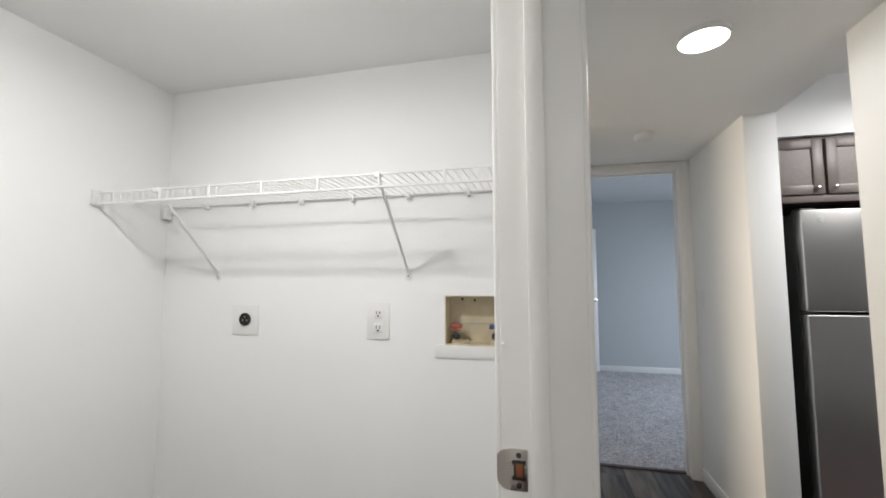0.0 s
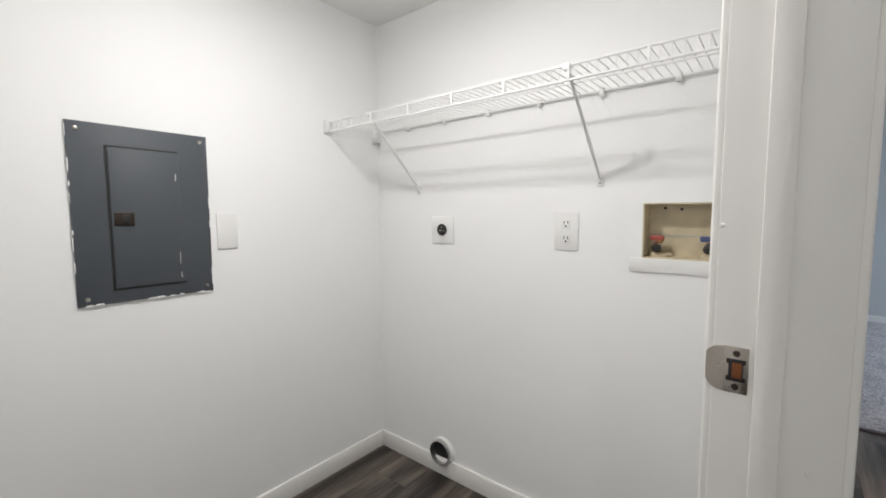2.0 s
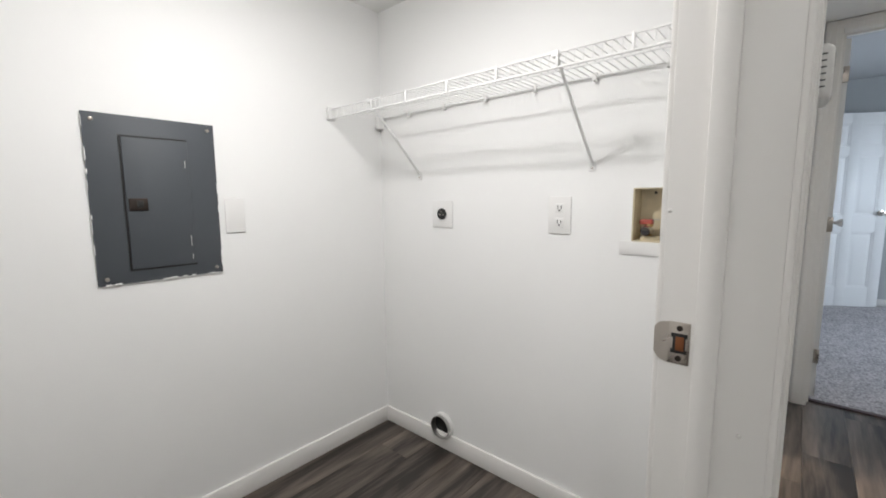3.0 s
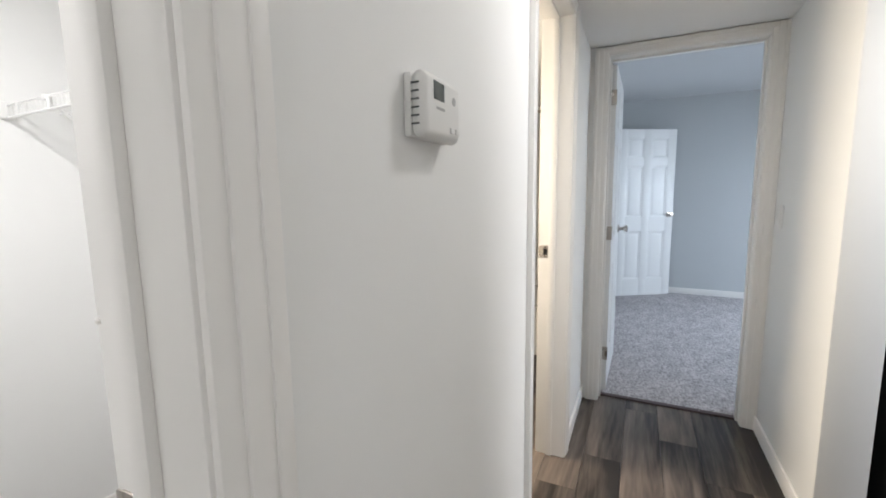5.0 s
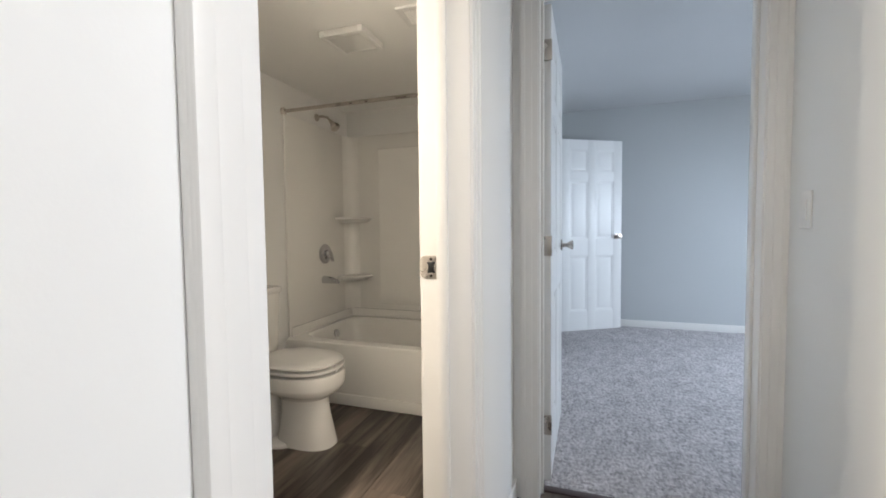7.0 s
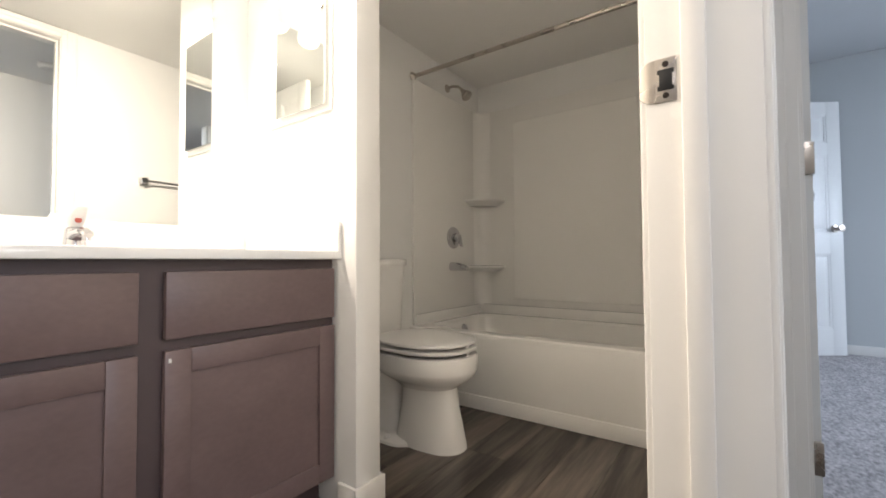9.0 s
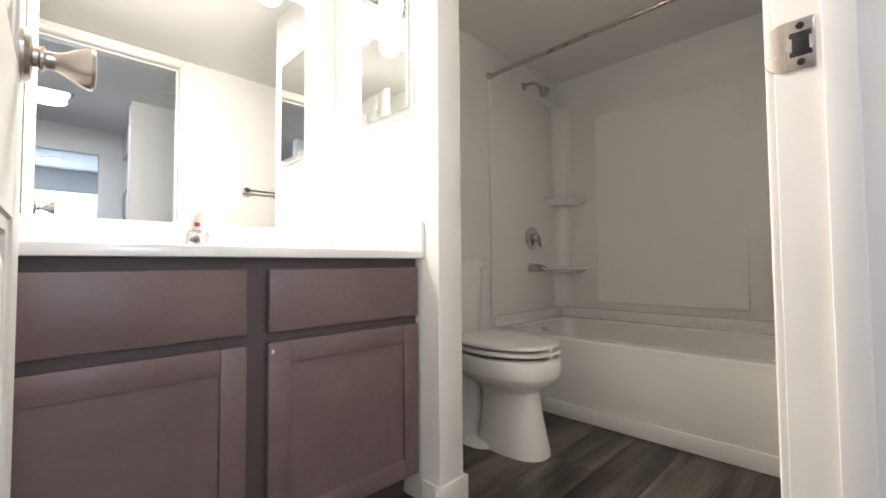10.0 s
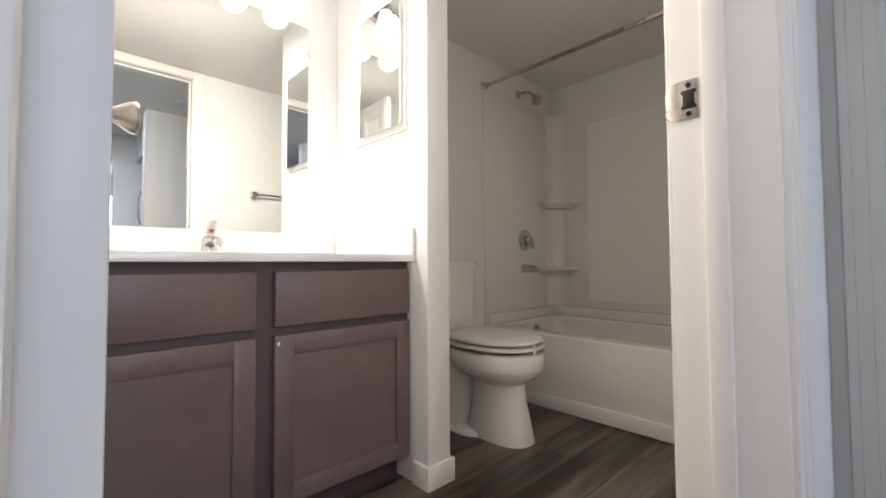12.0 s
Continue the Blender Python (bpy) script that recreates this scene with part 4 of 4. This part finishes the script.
def surround():
    t = thing("tub_surround", pose(-0.85, YB1, 0.42), "glossy white moulded three-wall bath surround with shelves", "bath surround")
    z0, z1 = 0.405, 2.02
    for nm, c in (("end_panel", (XW + 0.001, 3.99, z0, XW + 0.020, YB1, z1)), ("end_panel", (WL - 0.020, 3.99, z0, WL - 0.001, YB1, z1)), ("back_panel", (XW + 0.020, YB1 - 0.020, z0, WL - 0.020, YB1 - 0.001, z1))):
        part(nm, B(*c, bevel=0.005), ACRYL, t)
    # low ledge band along the bottom
    part("ledge", boxes((XW + 0.02, 4.0, z0, XW + 0.034, YB1 - 0.02, 0.487), (XW + 0.02, YB1 - 0.036, z0, WL - 0.02, YB1 - 0.02, 0.487), (WL - 0.034, 4.0, z0, WL - 0.02, YB1 - 0.02, 0.487), bevel=0.004), ACRYL, t)
    part("seam", boxes((XW + 0.034, 4.0, 0.4872, XW + 0.0352, YB1 - 0.036, 0.491), (XW + 0.034, YB1 - 0.0375, 0.4872, WL - 0.034, YB1 - 0.036, 0.491)), GREYP, t, "grey caulk line")
    # raised field in the back wall
    bm = bmesh.new()
    xa, xb, za, zb, y = -1.335, -0.435, 0.535, 1.90, YB1 - 0.020
    loft(bm, [[(xa - i, y - d, za - i), (xb + i, y - d, za - i), (xb + i, y - d, zb + i), (xa - i, y - d, zb + i)] for i, d in ((0.0, -0.001), (-0.003, 0.005), (-0.012, 0.007), (-0.016, 0.006))])
    part("raised_field", bm, ACRYL, t)
    for sx, x in ((1, XW + 0.02), (-1, WL - 0.02)):
        # curved corner column and shelves
        col = bmesh.new()
        pts = [(x + sx * 0.10 * (1 - math.sin(a)), YB1 - 0.02 - 0.10 * (1 - math.cos(a))) for a in [math.pi / 2 * k / 8 for k in range(9)]]
        loft(col, [[(px, py, zz) for px, py in pts] + [(x, YB1 - 0.02, zz)] for zz in (0.487, z1 - 0.004)])
        part("corner_cove", col, ACRYL, t)
        for zs in (1.30, 0.79):
            s = bmesh.new()
            arc = [(x + sx * 0.225 * math.cos(a), YB1 - 0.02 - 0.225 * math.sin(a)) for a in [math.pi / 2 * k / 12 for k in range(13)]]
            small = [(x + sx * 0.16 * math.cos(a), YB1 - 0.02 - 0.16 * math.sin(a)) for a in [math.pi / 2 * k / 12 for k in range(13)]]
            o = [(x, YB1 - 0.02)]
            loft(s, [[(*q, zs - 0.045) for q in small + o], [(*q, zs - 0.012) for q in arc + o], [(*q, zs) for q in arc + o], [(*q, zs + 0.004) for q in small + o]])
            part("corner_shelf", s, ACRYL, t)


surround()

XS = XW + 0.020
rod = thing("shower_rod", pose(-0.85, 4.0, 2.04), "brushed metal shower curtain rod with round flanges", "curtain rod")
part("rod", tube(bmesh.new(), [(XW + 0.004, 4.005, 2.04), (WL - 0.004, 4.005, 2.04)], 0.0125, 16), NICKEL, rod)
for x, a in ((XW, 90), (WL, -90)):
    part("flange", lathe(bmesh.new(), [(0.030, 0), (0.028, 0.008), (0.018, 0.018), (0.016, 0.024)], pose(x, 4.005, 2.04, 0, a), 20), NICKEL, rod)

sh = thing("shower_fixture", pose(XW, 4.40, 2.09), "brushed nickel shower head on a bent arm", "shower head")
part("flange", lathe(bmesh.new(), [(0.030, 0), (0.028, 0.006), (0.013, 0.012)], pose(XW, 4.40, 2.095, 0, 90), 20), NICKEL, sh)
part("arm", tube(bmesh.new(), [(XW, 4.40, 2.095), (XW + 0.05, 4.40, 2.10), (XW + 0.10, 4.40, 2.085), (XW + 0.13, 4.40, 2.055)], 0.0095), NICKEL, sh)
part("head", lathe(bmesh.new(), [(0.012, 0.01), (0.016, 0), (0.014, -0.01), (0.022, -0.025), (0.038, -0.055), (0.040, -0.066), (0.036, -0.070), (0, -0.070)], pose(XW + 0.133, 4.40, 2.05, 0, -38), 24), NICKEL, sh)

vv = thing("shower_valve", pose(XS, 4.44, 1.0), "round chrome shower valve with lever", "shower valve")
part("escutcheon", lathe(bmesh.new(), [(0.080, 0), (0.079, 0.006), (0.060, 0.014), (0.034, 0.018)], pose(XS, 4.44, 1.0, 0, 90), 36), CHROME, vv)
hv = part("hub", lathe(bmesh.new(), [(0.032, 0.012), (0.030, 0.045), (0.024, 0.055), (0, 0.057)], pose(XS, 4.44, 1.0, 0, 90), 24), CHROME, vv)
part("lever", loft(bmesh.new(), [oval(XS + 0.048, 4.445, 1.02, 0.012, 0.016, 14), oval(XS + 0.052, 4.455, 0.98, 0.012, 0.016, 14), oval(XS + 0.050, 4.475, 0.935, 0.008, 0.013, 14)]), CHROME, hv)

sp = thing("tub_spout", pose(XS, 4.415, 0.79), "polished chrome bathtub spout on surround", "tub spout")
part("body", loft(bmesh.new(), [[(XS + dx, 4.415 + r * math.cos(a), 0.79 + dz + r2 * math.sin(a)) for a in [2 * math.pi * k / 20 for k in range(20)]] for dx, dz, r, r2 in ((0, 0, 0.032, 0.032), (0.02, 0, 0.031, 0.031), (0.08, -0.003, 0.029, 0.027), (0.125, -0.010, 0.026, 0.020), (0.14, -0.018, 0.020, 0.012))]), CHROME, sp)

tb = thing("towel_bar", pose(WL, 3.2, 1.38), "chrome towel bar on bathroom wall", "towel bar")
for y in (3.03, 3.62):
    part("post", B(WL - 0.06, y - 0.02, 1.365, WL, y + 0.02, 1.405, bevel=0.006), CHROME, tb)
part("bar", tube(bmesh.new(), [(WL - 0.045, 3.03, 1.385), (WL - 0.045, 3.62, 1.385)], 0.008), CHROME, tb)


def ceiling_vent(x0, y0, x1, y1, drop, label):
    t = thing("bathroom_ceiling_vent", pose((x0 + x1) / 2, (y0 + y1) / 2, ZC), label, "ceiling vent")
    part("frame", boxes((x0, y0, ZC - drop, x0 + 0.03, y1, ZC), (x1 - 0.03, y0, ZC - drop, x1, y1, ZC), (x0 + 0.03, y0, ZC - drop, x1 - 0.03, y0 + 0.03, ZC), (x0 + 0.03, y1 - 0.03, ZC - drop, x1 - 0.03, y1, ZC), bevel=0.003), PLASTIC, t)
    part("backing", B(x0 + 0.03, y0 + 0.03, ZC - 0.004, x1 - 0.03, y1 - 0.03, ZC - 0.001), GREYP, t)
    y = y0 + 0.04
    while y < y1 - 0.035:
        part("slat", B(x0 + 0.03, y, ZC - drop + 0.002, x1 - 0.03, y + 0.006, ZC - 0.006), PLASTIC, t)
        y += 0.014


ceiling_vent(-0.96, 3.46, -0.70, 3.70, 0.034, "square white bathroom exhaust fan grille")
ceiling_vent(-0.48, 3.38, -0.28, 3.56, 0.012, "white metal air register in bathroom ceiling")


# ---- floor planks, each its own piece ----
def planks():
    rnd = random.Random(4)
    w, gap = 0.185, 0.0007
    meshes = {}

    def plank(x0, x1, y0, y1):
        key = (round(x1 - x0, 3), round(y1 - y0, 3))
        if key not in meshes:
            bm = bmesh.new()
            box(bm, gap / 2, gap / 2, -0.006, key[0] - gap / 2, key[1] - gap / 2, 0.0)
            for v in bm.verts:
                if v.co.z > -0.001:
                    v.co.x += 0.0006 if v.co.x < key[0] / 2 else -0.0006
            me = bpy.data.meshes.new("plank")
            bm.to_mesh(me)
            bm.free()
            me.materials.append(PLANK)
            meshes[key] = me
        o = new("plank", meshes[key])
        o.location = (x0, y0, 0)
        o.parent = floor
    k = 0
    x = -1.665
    while x < 1.3:
        xe = x + w
        lim = 5.0 if x < -0.2 else YD0 + 0.085
        low = -0.48 if x < -0.3 else -1.6
        y = low - rnd.choice((0.0, 0.3, 0.6, 0.9))
        while y < lim:
            ye = min(y + 1.22, lim)
            if ye - max(y, low) > 0.05:
                plank(x, xe, max(y, low), ye)
            y += 1.22
        x = xe


planks()
